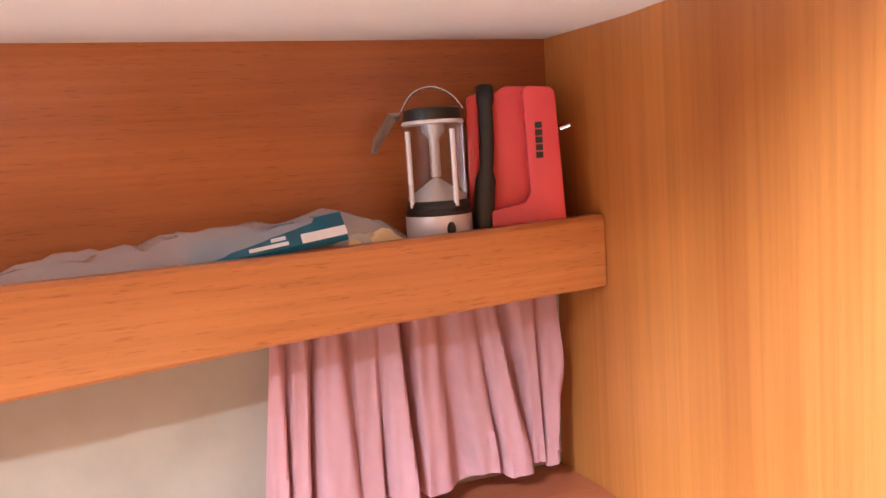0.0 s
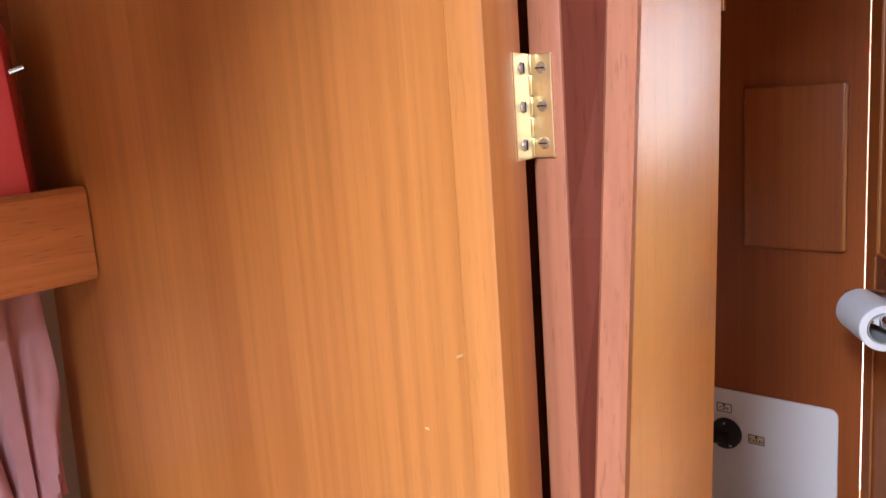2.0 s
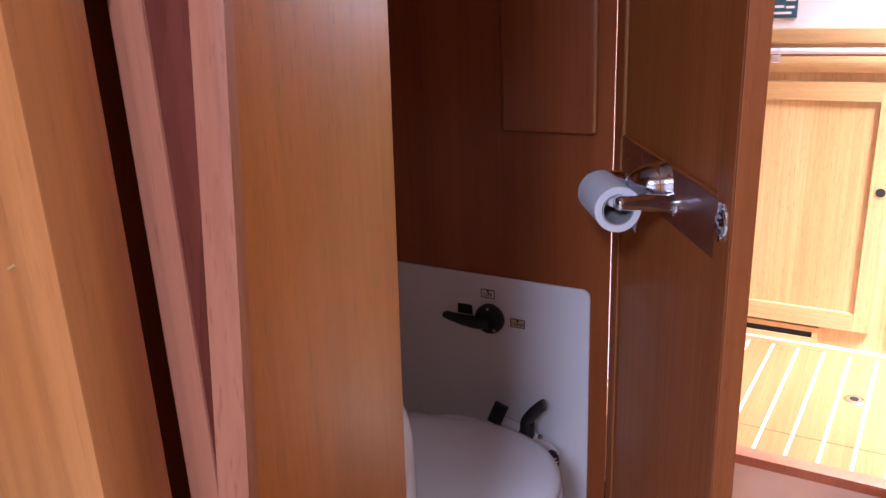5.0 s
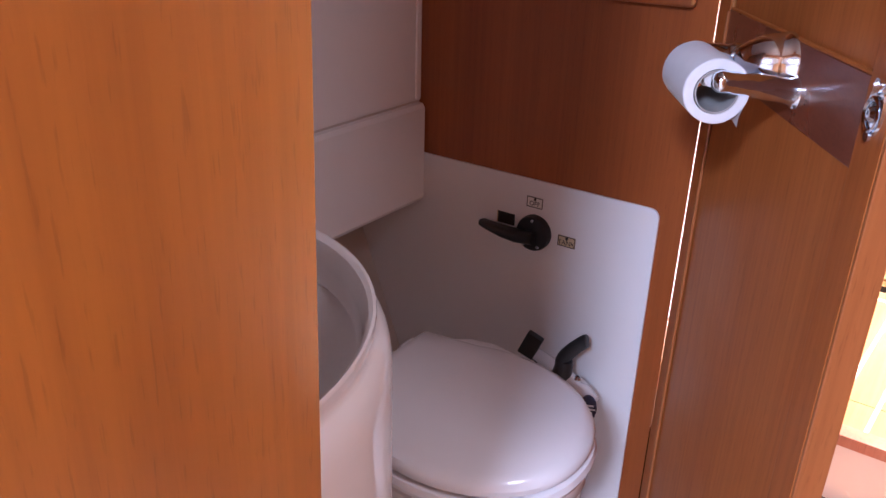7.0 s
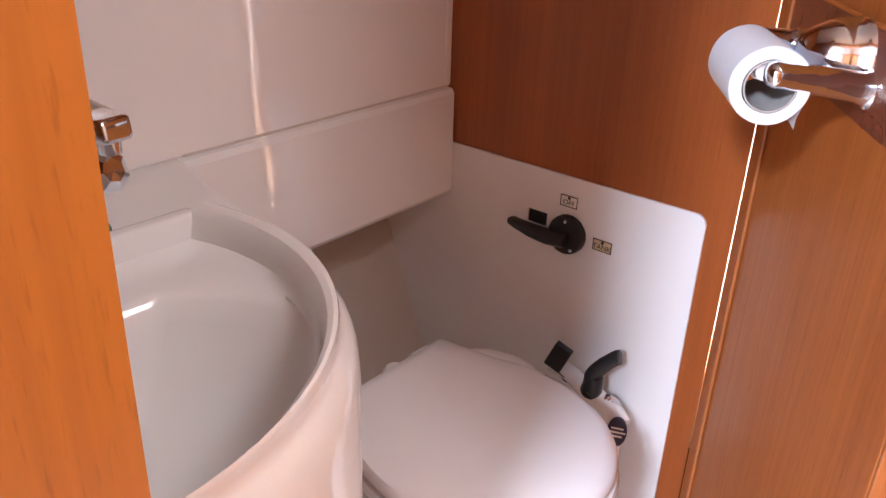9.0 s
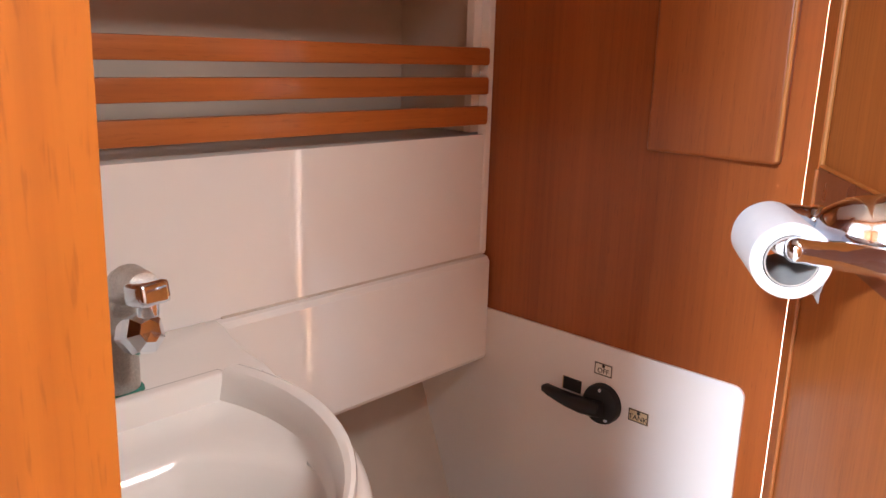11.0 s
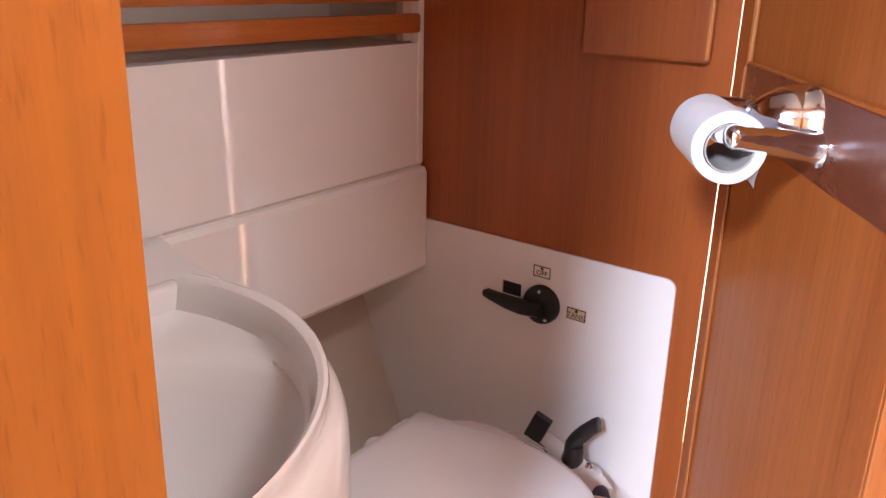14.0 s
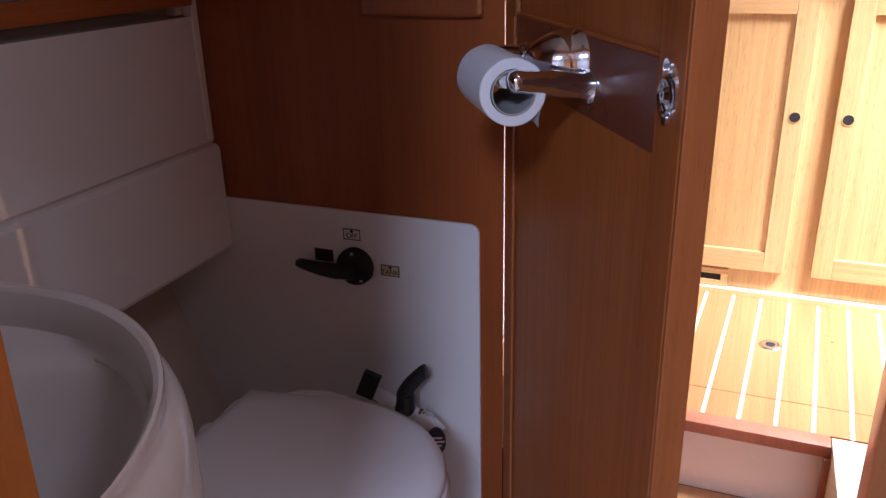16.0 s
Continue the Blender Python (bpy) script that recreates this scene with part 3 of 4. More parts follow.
for z0, z1 in ((1.108, 1.132), (1.068, 1.092), (1.026, 1.052)):
    part("slat", box((-0.424, -0.955, z0), (-0.409, -0.006, z1), 0.0025), M_SLAT, rail, "", True)
for y in (-0.016,):
    part("upright", box((-0.438, y - 0.012, 1.014), (-0.4245, y + 0.010, 1.234), 0.001), M_WHITE, rail, "white end upright")

# basin with its counter, D-shaped bowl and rounded apron
basin = thing("wash_basin", "glossy white moulded wash basin with rounded front apron", "basin")
RIM, BACK = 0.868, -0.210


def d_outline(k, grow, back, n=44):
    """A D: straight along the hull side, round towards the door; k runs from the outer rim (0) to the bowl's edge (1)."""
    cx, cy, r = -0.160 + 0.020 * k, -0.740 - 0.015 * k, 0.233 - 0.026 * k + grow
    a = math.degrees(math.acos(max(-1.0, min(1.0, (back - cx) / r))))
    return arc(cx, cy, r, -a, a, n)


bm = bmesh.new()
rings = []
for k, g, z in ((0, -0.001, 0.10), (0, -0.001, 0.60), (0, -0.001, 0.806), (0, -0.0012, 0.818), (0, -0.0025, 0.829), (0, -0.0055, 0.8375), (0.08, -0.0080, 0.8430), (0.20, -0.0085, 0.8465), (0.34, -0.0065, 0.8545), (0.48, -0.002, 0.8625), (0.60, 0.0, 0.8665), (0.76, 0.001, RIM), (0.92, 0.001, 0.8665), (1.0, 0.0, 0.861), (1.0, -0.002, 0.850)):
    rings.append([bm.verts.new((x, y, z)) for x, y in d_outline(k, g, BACK)])
for a, b in zip(rings, rings[1:]):
    for i in range(len(a) - 1):
        bm.faces.new((a[i], a[i + 1], b[i + 1], b[i]))
part("apron", bm, M_WHITE, basin, "", True)
bm = bmesh.new()
bowl = []
rim_d = d_outline(1, -0.0018, BACK + 0.002)
for w, s_, z in ((0, 1.0, 0.8505), (0, 0.992, 0.842), (0.15, 0.975, 0.837), (0.6, 1.0, 0.8345), (0.9, 1.0, 0.832), (1, 0.985, 0.827), (1, 0.94, 0.812), (1, 0.86, 0.786), (1, 0.74, 0.760), (1, 0.56, 0.739), (1, 0.34, 0.726), (1, 0.12, 0.719)):
    ring = []
    for x, y in rim_d:
        a_ = math.atan2((y + 0.755) / 0.186, (x + 0.072) / 0.128)
        ex, ey = -0.072 + 0.128 * math.cos(a_) * s_, -0.755 + 0.186 * math.sin(a_) * s_
        dx, dy = -0.105 + (x + 0.105) * min(s_, 1), -0.755 + (y + 0.755) * min(s_, 1)
        ring.append(bm.verts.new((dx + (ex - dx) * w, dy + (ey - dy) * w, z)))
    bowl.append(ring)
for a, b in zip(bowl, bowl[1:]):
    for i in range(len(a)):
        j = (i + 1) % len(a)
        bm.faces.new((a[i], a[j], b[j], b[i]))
bm.faces.new(bowl[-1])
part("bowl", bm, M_WHITE, basin, "", True)
outline = [(-0.405, -0.958), (-0.2105, -0.958), (-0.2105, -0.502), (-0.234, -0.490), (-0.262, -0.482), (-0.290, -0.479), (-0.320, -0.474), (-0.352, -0.465), (-0.380, -0.456), (-0.405, -0.452)]
part("deck", flat(outline, 0.80, 0.8350, 0.003), M_WHITE, basin, "", True)
part("back_ridge", box((-0.2225, -0.93, 0.828), (-0.2065, -0.552, 0.8635), 0.005, None, 3), M_WHITE, basin, "raised back edge of the bowl", True)
part("corner_fillet", prism([[(-0.2225, -0.560, z), (-0.2065, -0.560, z), (-0.2040, -0.540, z), (-0.206, -0.518 + 0.2 * (0.835 - z) * 0.1, z), (-0.2225, -0.525, z)] for z in (0.828, 0.858)], 0.004), M_WHITE, basin, "", True)
part("front_wall", flat([(-0.398, -0.958), (-0.212, -0.958), (-0.212, -0.530), (-0.26, -0.520), (-0.398, -0.470)], 0.10, 0.7995), M_WHITE, basin)
part("waste", lathe([(0, 0.7215), (0.016, 0.7215), (0.020, 0.7225), (0.021, 0.7195), (0, 0.7195)], 24, pose(-0.072, -0.755, 0)), M_CHROME, basin, "", True)

tap = thing("mixer_tap", "spotted chrome basin tap with faceted handle", "tap")
bm = tube(smooth_path([(-0.292, -0.612, 0.833), (-0.290, -0.612, 0.866), (-0.280, -0.613, 0.902), (-0.252, -0.617, 0.936), (-0.215, -0.624, 0.952), (-0.178, -0.632, 0.957)], 5), [0.021] * 5 + [0.0205] * 5 + [0.018] * 5 + [0.0145] * 5 + [0.0120] * 5 + [0.012], 18)
part("body", bm, M_WORN, tap, "", True)
part("spout_end", turned(box((-0.011, -0.0125, -0.0085), (0.010, 0.0125, 0.0080), 0.0045, None, 3), pose(-0.170, -0.634, 0.957, 0, -7, 12)), M_CHROME, tap, "squared chrome spout end", True)
part("aerator", lathe([(0, 0), (0.009, 0), (0.0095, 0.002), (0.0095, 0.012), (0, 0.012)], 20, pose(-0.170, -0.6345, 0.9405) @ Matrix.Diagonal((0.8, 0.8, 0.9, 1))), M_CHROME, tap, "", True)
bm = lathe([(0.009, 0), (0.013, 0.006), (0.0175, 0.022), (0.0165, 0.030), (0.009, 0.036), (0, 0.037)], 7, look((-0.240, -0.622, 0.902), (-0.176, -0.612, 0.926)) @ pose(0, 0, 0, 180))
part("handle", bm, M_CHROME, tap, "faceted chrome handle")
part("base_ring", lathe([(0, 0), (0.024, 0), (0.024, 0.003), (0.022, 0.006), (0, 0.006)], 28, pose(-0.292, -0.612, 0.8345)), M_GREEN, tap, "green verdigris ring", True)

# toilet facing the passage, hinged at the hull
toilet = thing("marine_toilet", "white marine toilet with closed lid", "toilet")


def lid_outline(grow=0.0, n=40):
    """Straight at the hinge, long oval towards the door."""
    pts = [(-0.232 - grow * 0.4, -0.214 + grow), (-0.232 - grow * 0.4, -0.436 - grow)]
    cx, cy = -0.085, -0.318
    for i in range(n + 1):
        a = radians(-118 + 236 * i / n)
        ca, sa = math.cos(a), math.sin(a)
        pts.append((cx + (0.148 + grow) * ca, cy + (0.134 + grow) * (abs(sa) ** 0.92) * (1 if sa > 0 else -1)))
    return pts


def stack(levels, bm=None):
    return prism([[(x, y, z + tilt * (x + 0.08)) for x, y in lid_outline(g)] for g, z, tilt in levels], 0, bm)


T = -0.02
part("lid", stack([(-0.004, 0.5595, T), (0.0, 0.562, T), (0.001, 0.569, T), (-0.003, 0.576, T), (-0.014, 0.5805, T), (-0.045, 0.5835, T), (-0.09, 0.585, T)]), M_SEAT, toilet, "", True)
part("seat", stack([(-0.004, 0.537, T), (0.002, 0.540, T), (0.0045, 0.547, T), (0.002, 0.5545, T), (-0.006, 0.557, T)]), M_SEAT, toilet, "", True)
part("bowl", stack([(-0.085, 0.20, 0), (-0.075, 0.26, 0), (-0.055, 0.36, 0), (-0.028, 0.45, 0), (-0.010, 0.498, 0), (-0.002, 0.512, 0), (-0.002, 0.530, 0), (-0.008, 0.535, 0)]), M_CERAMIC, toilet, "", True)
part("base", flat([(-0.24, -0.42), (0.03, -0.40), (0.03, -0.24), (-0.24, -0.22)], 0.10, 0.2, 0.02), M_CERAMIC, toilet, "", True)
for y in (-0.250, -0.395):
    part("hinge", tube([(-0.236, y - 0.014, 0.568), (-0.236, y + 0.014, 0.568)], 0.007, 14), M_SEAT, toilet, "", True)

part("hinge_plate", flat([(-0.222, -0.215), (-0.214, -0.172), (-0.196, -0.156), (-0.160, -0.146), (-0.128, -0.150), (-0.108, -0.170), (-0.110, -0.215)], 0.530, 0.553, 0.006), M_SEAT, toilet, "", True)
part("hinge_boss", lathe([(0, 0.024), (0.013, 0.0235), (0.018, 0.019), (0.020, 0.008), (0.020, -0.02), (0, -0.02)], 24, pose(-0.250, -0.280, 0.538) @ Matrix.Diagonal((0.85, 0.85, 0.85, 1))), M_SEAT, toilet, "", True)

pump = thing("toilet_pump", "white toilet pump with black handle and dry bowl switch", "pump")
part("housing", tube(smooth_path([(-0.165, -0.045, 0.490), (-0.130, -0.050, 0.488), (-0.095, -0.058, 0.480), (-0.058, -0.070, 0.468), (-0.040, -0.076, 0.458)], 5), [0.013] * 8 + [0.016] * 7 + [0.021] * 6, 18), M_CERAMIC, pump, "", True)
part("cylinder", lathe([(0, 0), (0.028, 0), (0.028, 0.27), (0.020, 0.285), (0, 0.286)], 24, pose(-0.075, -0.045, 0.18)), M_CERAMIC, pump, "", True)
part("switch_lever", turned(box((-0.013, -0.006, 0), (0.013, 0.006, 0.040), 0.002), pose(-0.156, -0.060, 0.494, 0, 22, 10)), M_BLACK, pump, "black flat switch lever", True)
part("collar", lathe([(0, 0), (0.013, 0), (0.015, 0.005), (0.0125, 0.026), (0.0105, 0.030), (0, 0.030)], 20, pose(-0.090, -0.066, 0.484, 0, 8)), M_BLACK, pump, "", True)
part("pump_handle", tube(smooth_path([(-0.091, -0.066, 0.504), (-0.090, -0.066, 0.514), (-0.084, -0.064, 0.525), (-0.073, -0.060, 0.539), (-0.063, -0.056, 0.549), (-0.059, -0.055, 0.551)], 4), [0.0105] * 8 + [0.0105] * 4 + [0.010] * 7 + [0.0085, 0.005], 16), M_BLACK, pump, "curved black rubber handle", True)
bm = lathe([(0, 0.002), (0.0145, 0.002), (0.016, 0), (0, 0)], 26, look((-0.030, -0.096, 0.470), (0.26, -0.75, 0.86)) @ pose(0, 0, 0, 180) @ Matrix.Diagonal((0.8, 1.2, 1, 1)))
badge = part("badge", bm, M_SLATE, pump, "dark blue oval maker badge", True)
for k, wd in ((-0.004, 0.008), (0.001, 0.011), (0.006, 0.007)):
    bm = box((-wd, k - 0.0012, 0.0021), (wd, k + 0.0012, 0.0026))
    part("lettering_bar", turned(bm, look((-0.030, -0.096, 0.470), (0.26, -0.75, 0.86)) @ pose(0, 0, 0, 180)), M_PAPER, badge)
for x, z, s in ((-0.128, 0.505, 0.006), (-0.122, 0.4985, 0.004), (-0.083, 0.494, 0.006)):
    part("marking_bar", turned(box((-s, -0.0007, 0), (s, 0.0007, 0.0015)), pose(x, -0.083, z, 60, 20, 0)), M_INK, pump)
part("screw", lathe([(0, 0.003), (0.004, 0.002), (0.005, 0), (0, 0)], 14, pose(-0.06, -0.075, 0.497, 30)), M_CHROME, pump, "", True)

# diverter valve and its engraved labels
valve = thing("diverter_valve", "black diverter valve with pointer handle on white panel", "valve")
VX, VZ = -0.1865, 0.6705
part("hub", lathe([(0, 0.012), (0.022, 0.012), (0.0265, 0.0105), (0.028, 0.007), (0.028, 0), (0, 0)], 36, pose(VX, -0.0035, VZ, 90)), M_BLACK, valve, "", True)
bm = tube([(VX + 0.008, -0.018, VZ - 0.003), (VX - 0.02, -0.020, VZ - 0.006), (VX - 0.045, -0.021, VZ - 0.005), (VX - 0.075, -0.022, VZ - 0.001), (VX - 0.084, -0.022, VZ + 0.001), (VX - 0.088, -0.022, VZ + 0.002)], [0.017, 0.0165, 0.0145, 0.0110, 0.0095, 0.004], 16, None, 0.6)
part("pointer_handle", bm, M_BLACK, valve, "", True)
for x, z in ((0.012, -0.018), (-0.012, -0.018), (0.0, 0.021)):
    part("screw", lathe([(0, 0.0142), (0.0022, 0.0135), (0.003, 0.0115), (0, 0.0115)], 12, pose(VX + x, -0.0035, VZ + z, 90)), M_CHROME, valve, "", True)


def engraved(text, x, z, w, h, plate):
    lab = thing("engraved_label", ("small white" if plate is M_TAG else "small gilt") + " label with black frame reading " + text, "label", "valve labels")
    part("plate", box((x - w / 2, -0.0048, z - h / 2), (x + w / 2, -0.0034, z + h / 2), 0.0003), plate, lab)
    for lo, hi in (((x - w / 2, z + h / 2 - 0.0012), (x + w / 2, z + h / 2)), ((x - w / 2, z - h / 2), (x + w / 2, z - h / 2 + 0.0012)), ((x - w / 2, z - h / 2 + 0.0012), (x - w / 2 + 0.0012, z + h / 2 - 0.0012)), ((x + w / 2 - 0.0012, z - h / 2 + 0.0012), (x + w / 2, z + h / 2 - 0.0012))):
        part("border", box((lo[0], -0.0052, lo[1]), (hi[0], -0.0047, hi[1])), M_INK, lab)
    part("screw", lathe([(0, 0.001), (0.002, 0.0008), (0.0024, 0), (0, 0)], 12, pose(x, -0.0048, z + h * 0.27, 90)), M_INK, lab)
    if text:
        letters("lettering", text, h * 0.62, pose(x, -0.0051, z - h * 0.14, 90), M_INK, lab)


engraved("OFF", -0.190, 0.7175, 0.027, 0.0165, M_TAG)
engraved("TANK", -0.1325, 0.6695, 0.0285, 0.0165, M_LABEL)
lab = thing("engraved_label", "small gilt label half hidden behind the valve handle", "label", "valve labels")
part("plate", box((-0.254, -0.0048, 0.671), (-0.223, -0.0034, 0.6895), 0.0003), M_BLACK, lab)
part("border", box((-0.254, -0.0052, 0.671), (-0.2525, -0.0047, 0.6895)), M_LABEL, lab)

# ---- the berth shelf and what lies on it ----
shelf = thing("berth_shelf", "cherry shelf with deep fiddle board along the hull", "shelf")
bm = prism([[(-0.386, y, z0), (-0.363, y, z0), (-0.359, y, z0 + 0.004), (-0.359, y, z1 - 0.005), (-0.364, y, z1), (-0.386, y, z1)] for y, z0, z1 in ((-3.19, 1.05, 1.195), (-1.65, 1.112, 1.219), (-1.40, 1.128, 1.2195), (-1.10, 1.139, 1.226), (-1.016, 1.141, 1.229), (-1.0015, 1.142, 1.229))])
part("fiddle", bm, M_SHELF, shelf, "", True)
part("board", box((-0.4845, -3.19, 1.168), (-0.3862, -1.0015, 1.184)), M_SHELF, shelf)

ledge2 = thing("berth_side_ledge", "reddish varnished wooden ledge below the curtain", "ledge")
part("top", box((-0.56, -3.19, 0.845), (-0.30, -1.0015, 0.875), 0.003), M_LEDGE, ledge2, "", True)

curtain = thing("pleated_curtain", "pink cotton pleated curtain hanging below the shelf", "curtain")
bm = bmesh.new()
NU, NV = 150, 14
grid = []
for j in range(NV + 1):
    v = j / NV
    row = []
    for i in range(NU + 1):
        s = i / NU
        y = -1.030 - 0.364 * s - 0.026 * v * s + 0.010 * v * noise.noise((5.0 * s, 9.0, 0.0))
        lean = 1.7 * v * noise.noise((6.0 * s, 0.4, 2.0))
        ph = 2 * math.pi * (9.0 * s + 0.9 * noise.noise((4.3 * s, 1.7, 0.0)) + lean)
        amp = (0.006 + 0.0125 * v) * (0.75 + 1.1 * noise.noise((8.0 * s, 5.0, 1.0)))
        x = -0.440 + amp * math.sin(ph) + 0.45 * amp * math.sin(2.0 * ph + 1.3) + 0.0025 * noise.noise((40 * s, 3 * v, 0)) + 0.014 * v
        z = 1.163 - (0.252 + 0.010 * s + 0.005 * math.sin(ph * 0.5 + 0.5)) * v
        row.append(bm.verts.new((x, y + 0.004 * math.cos(ph) * v, z)))
    grid.append(row)
for a, b in zip(grid, grid[1:]):
    for i in range(NU):
        bm.faces.new((a[i], a[i + 1], b[i + 1], b[i]))
bmesh.ops.solidify(bm, geom=bm.faces[:], thickness=0.0012)
part("cloth", bm, M_CURTAIN, curtain, "", True)
part("hem", tube([(-0.440, -1.05 - 0.36 * k / 6, 1.158) for k, g in enumerate([0] * 7)], 0.0035, 8), M_CHROME, curtain, "curtain rail wire", True)

lantern = thing("camping_lantern", "silver and black battery camping lantern with wire bail", "lantern")
LX, LY, LB = -0.425, -1.188, 1.184
def lant(profile, seg=36):
    return lathe([(r, z * 1.06) for r, z in profile], seg, pose(LX, LY, LB))
part("foot", lant([(0, 0), (0.037, 0), (0.0385, 0.004), (0.0385, 0.028), (0, 0.028)]), M_SILVER, lantern, "", True)
part("base", lant([(0, 0.0285), (0.0375, 0.0285), (0.0395, 0.031), (0.0395, 0.056), (0, 0.056)]), M_SILVER, lantern, "", True)
part("collar", lant([(0, 0.0562), (0.0395, 0.0562), (0.0405, 0.060), (0.0375, 0.064), (0.0385, 0.068), (0.035, 0.072), (0, 0.072)]), M_BLACK, lantern, "black collar", True)
part("globe", lant([(0.0330, 0.0722), (0.0350, 0.0722), (0.0350, 0.156), (0.0330, 0.156)], 40), M_GLASS, lantern, "clear plastic globe", True)
part("reflector_cone", lant([(0, 0.098), (0.004, 0.096), (0.029, 0.0745), (0.030, 0.0722), (0, 0.0722)]), M_PAPER, lantern, "white cone", True)
part("lamp_tube", lant([(0, 0.098), (0.005, 0.098), (0.005, 0.140), (0.010, 0.148), (0.010, 0.156), (0, 0.156)], 18), M_SILVER, lantern, "", True)
part("ring", lant([(0, 0.1562), (0.0365, 0.1562), (0.0370, 0.158), (0.0360, 0.160), (0, 0.160)]), M_SILVER, lantern, "", True)
part("cap", lant([(0, 0.1602), (0.0345, 0.1602), (0.0350, 0.163), (0.0340, 0.172), (0.030, 0.174), (0, 0.1745)]), M_BLACK, lantern, "black ribbed cap", True)
for a in (15, 105, 195, 285):
    c, s = math.cos(radians(a)), math.sin(radians(a))
    part("guard_bar", tube([(LX + 0.0365 * c, LY + 0.0365 * s, LB + 0.070), (LX + 0.0365 * c, LY + 0.0365 * s, LB + 0.158)], 0.0032, 10), M_SILVER, lantern, "", True)
to_eye = Vector((0.45 - LX, -1.5 - LY, 0)).normalized()
sidev = Vector((-to_eye.y, to_eye.x, 0))
b0 = Vector((LX, LY, LB))
part("switch", lathe([(0, 0.003), (0.0045, 0.0025), (0.006, 0), (0.006, -0.002), (0, -0.002)], 18, Matrix.Translation(b0 + to_eye * 0.0392 + sidev * 0.013 + Vector((0, 0, 0.044))) @ (to_eye + sidev * 0.3).to_track_quat("Z", "Y").to_matrix().to_4x4() @ Matrix.Diagonal((0.85, 1.4, 1, 1))), M_BLACK, lantern, "black rubber switch", True)
part("bail", tube(smooth_path([b0 + sidev * 0.036 + Vector((0, 0, 0.01 + 0.172)), b0 + sidev * 0.024 + Vector((0, 0, 0.01 + 0.188)), b0 + sidev * 0.002 + Vector((0, 0, 0.01 + 0.199)), b0 - sidev * 0.022 + Vector((0, 0, 0.01 + 0.192)), b0 - sidev * 0.036 + Vector((0, 0, 0.01 + 0.172))], 5), 0.0013, 8), M_CHROME, lantern, "wire carrying bail", True)
part("hook", tube([b0 - sidev * 0.037 + Vector((0, 0, 0.01 + 0.168)), b0 - sidev * 0.047 + Vector((0, 0, 0.01 + 0.167)), b0 - sidev * 0.066 + Vector((0, 0, 0.01 + 0.140)), b0 - sidev * 0.072 + Vector((0, 0, 0.01 + 0.126))], [0.004, 0.006, 0.006, 0.003], 4), M_WORN, lantern, "folded grey hanging hook")

case = thing("red_plastic_case", "upright red plastic flashlight case with black strap", "case")
RM = pose(-0.418, -1.070, 1.184, 0, 0, -25)
def case_block(outline, x0, x1, bevel):
    return turned(prism([[(x0, y, z) for y, z in outline], [(x1, y, z) for y, z in outline]], bevel), RM)


part("shell", case_block([(-0.048, 0), (0.044, 0), (0.036, 0.194), (0.031, 0.201), (0.002, 0.204), (-0.003, 0.198), (0.001, 0.078), (-0.006, 0.066), (-0.048, 0.058)], -0.030, 0.030, 0.004), M_RED, case, "", True)
part("recess_panel", case_block([(-0.045, 0.050), (0.004, 0.050), (0.003, 0.205), (-0.022, 0.207), (-0.040, 0.198)], -0.029, 0.010, 0.004), M_RED, case, "", True)
part("grip", case_block([(-0.074, 0.055), (-0.058, 0.062), (-0.056, 0.186), (-0.044, 0.192), (-0.046, 0.204), (-0.070, 0.196)], -0.018, 0.012, 0.004), M_RED, case, "", True)
part("strap", turned(tube(smooth_path([(0.026, -0.056, 0.0), (0.026, -0.056, 0.06), (0.022, -0.048, 0.13), (0.018, -0.047, 0.190), (0.004, -0.047, 0.208)], 6), [0.0125] * 10 + [0.0085] * 8 + [0.0105] * 7, 10, None, 0.4), RM), M_BLACK, case, "black rubber strap", True)
for k in range(5):
    part("lettering_bar", turned(box((0.0302, 0.010, 0.118 + k * 0.0088), (0.0308, 0.0185, 0.1252 + k * 0.0088)), RM), M_INK, case)
part("clip", turned(tube([(0.028, 0.040, 0.150), (0.030, 0.052, 0.154)], 0.0022, 8), RM), M_CHROME, case, "", True)

bag = thing("plastic_bag", "crumpled clear plastic bag lying on the shelf", "bag")
bm = bmesh.new()
gx, gy = 16, 46
vs = [[None] * (gy + 1) for _ in range(gx + 1)]
for i in range(gx + 1):
    for j in range(gy + 1):
        s, t = i / gx, j / gy
        x, y = -0.478 + 0.088 * s, -2.0 + 0.79 * t
        e = max(0.0, min(1, 4 * s, 6 * (1 - s), 9 * (1 - t)))
        top = 0.022 + 0.046 * max(0.0, min(1.0, (y + 1.80) / 0.42)) ** 0.8
        hgt = (top * (0.55 + 0.45 * math.sin(math.pi * min(1, 1.15 * (1 - s)))) + 0.014 * noise.noise((7 * s, 16 * t, 3))) * e ** 0.5
        vs[i][j] = bm.verts.new((x, y, 1.186 + max(0.001, hgt + 0.006 * noise.noise((20 * s, 50 * t, 7)))))
for i in range(gx):
    for j in range(gy):
        bm.faces.new((vs[i][j], vs[i + 1][j], vs[i + 1][j + 1], vs[i][j + 1]))
part("film", bm, M_FILM, bag, "", True)

book = thing("blue_booklet", "teal blue booklet with white lettering bars on the shelf", "booklet")
BMX = pose(-0.406, -1.395, 1.232, 9, 32, -4)
part("cover", turned(box((-0.022, -0.085, -0.004), (0.022, 0.085, 0.004), 0.0008), BMX), M_TEAL, book)
part("folded_leaf", turned(box((0.006, 0.036, 0.0042), (0.0215, 0.085, 0.0056), 0.0005), BMX), M_PAPER, book, "white folded leaf")
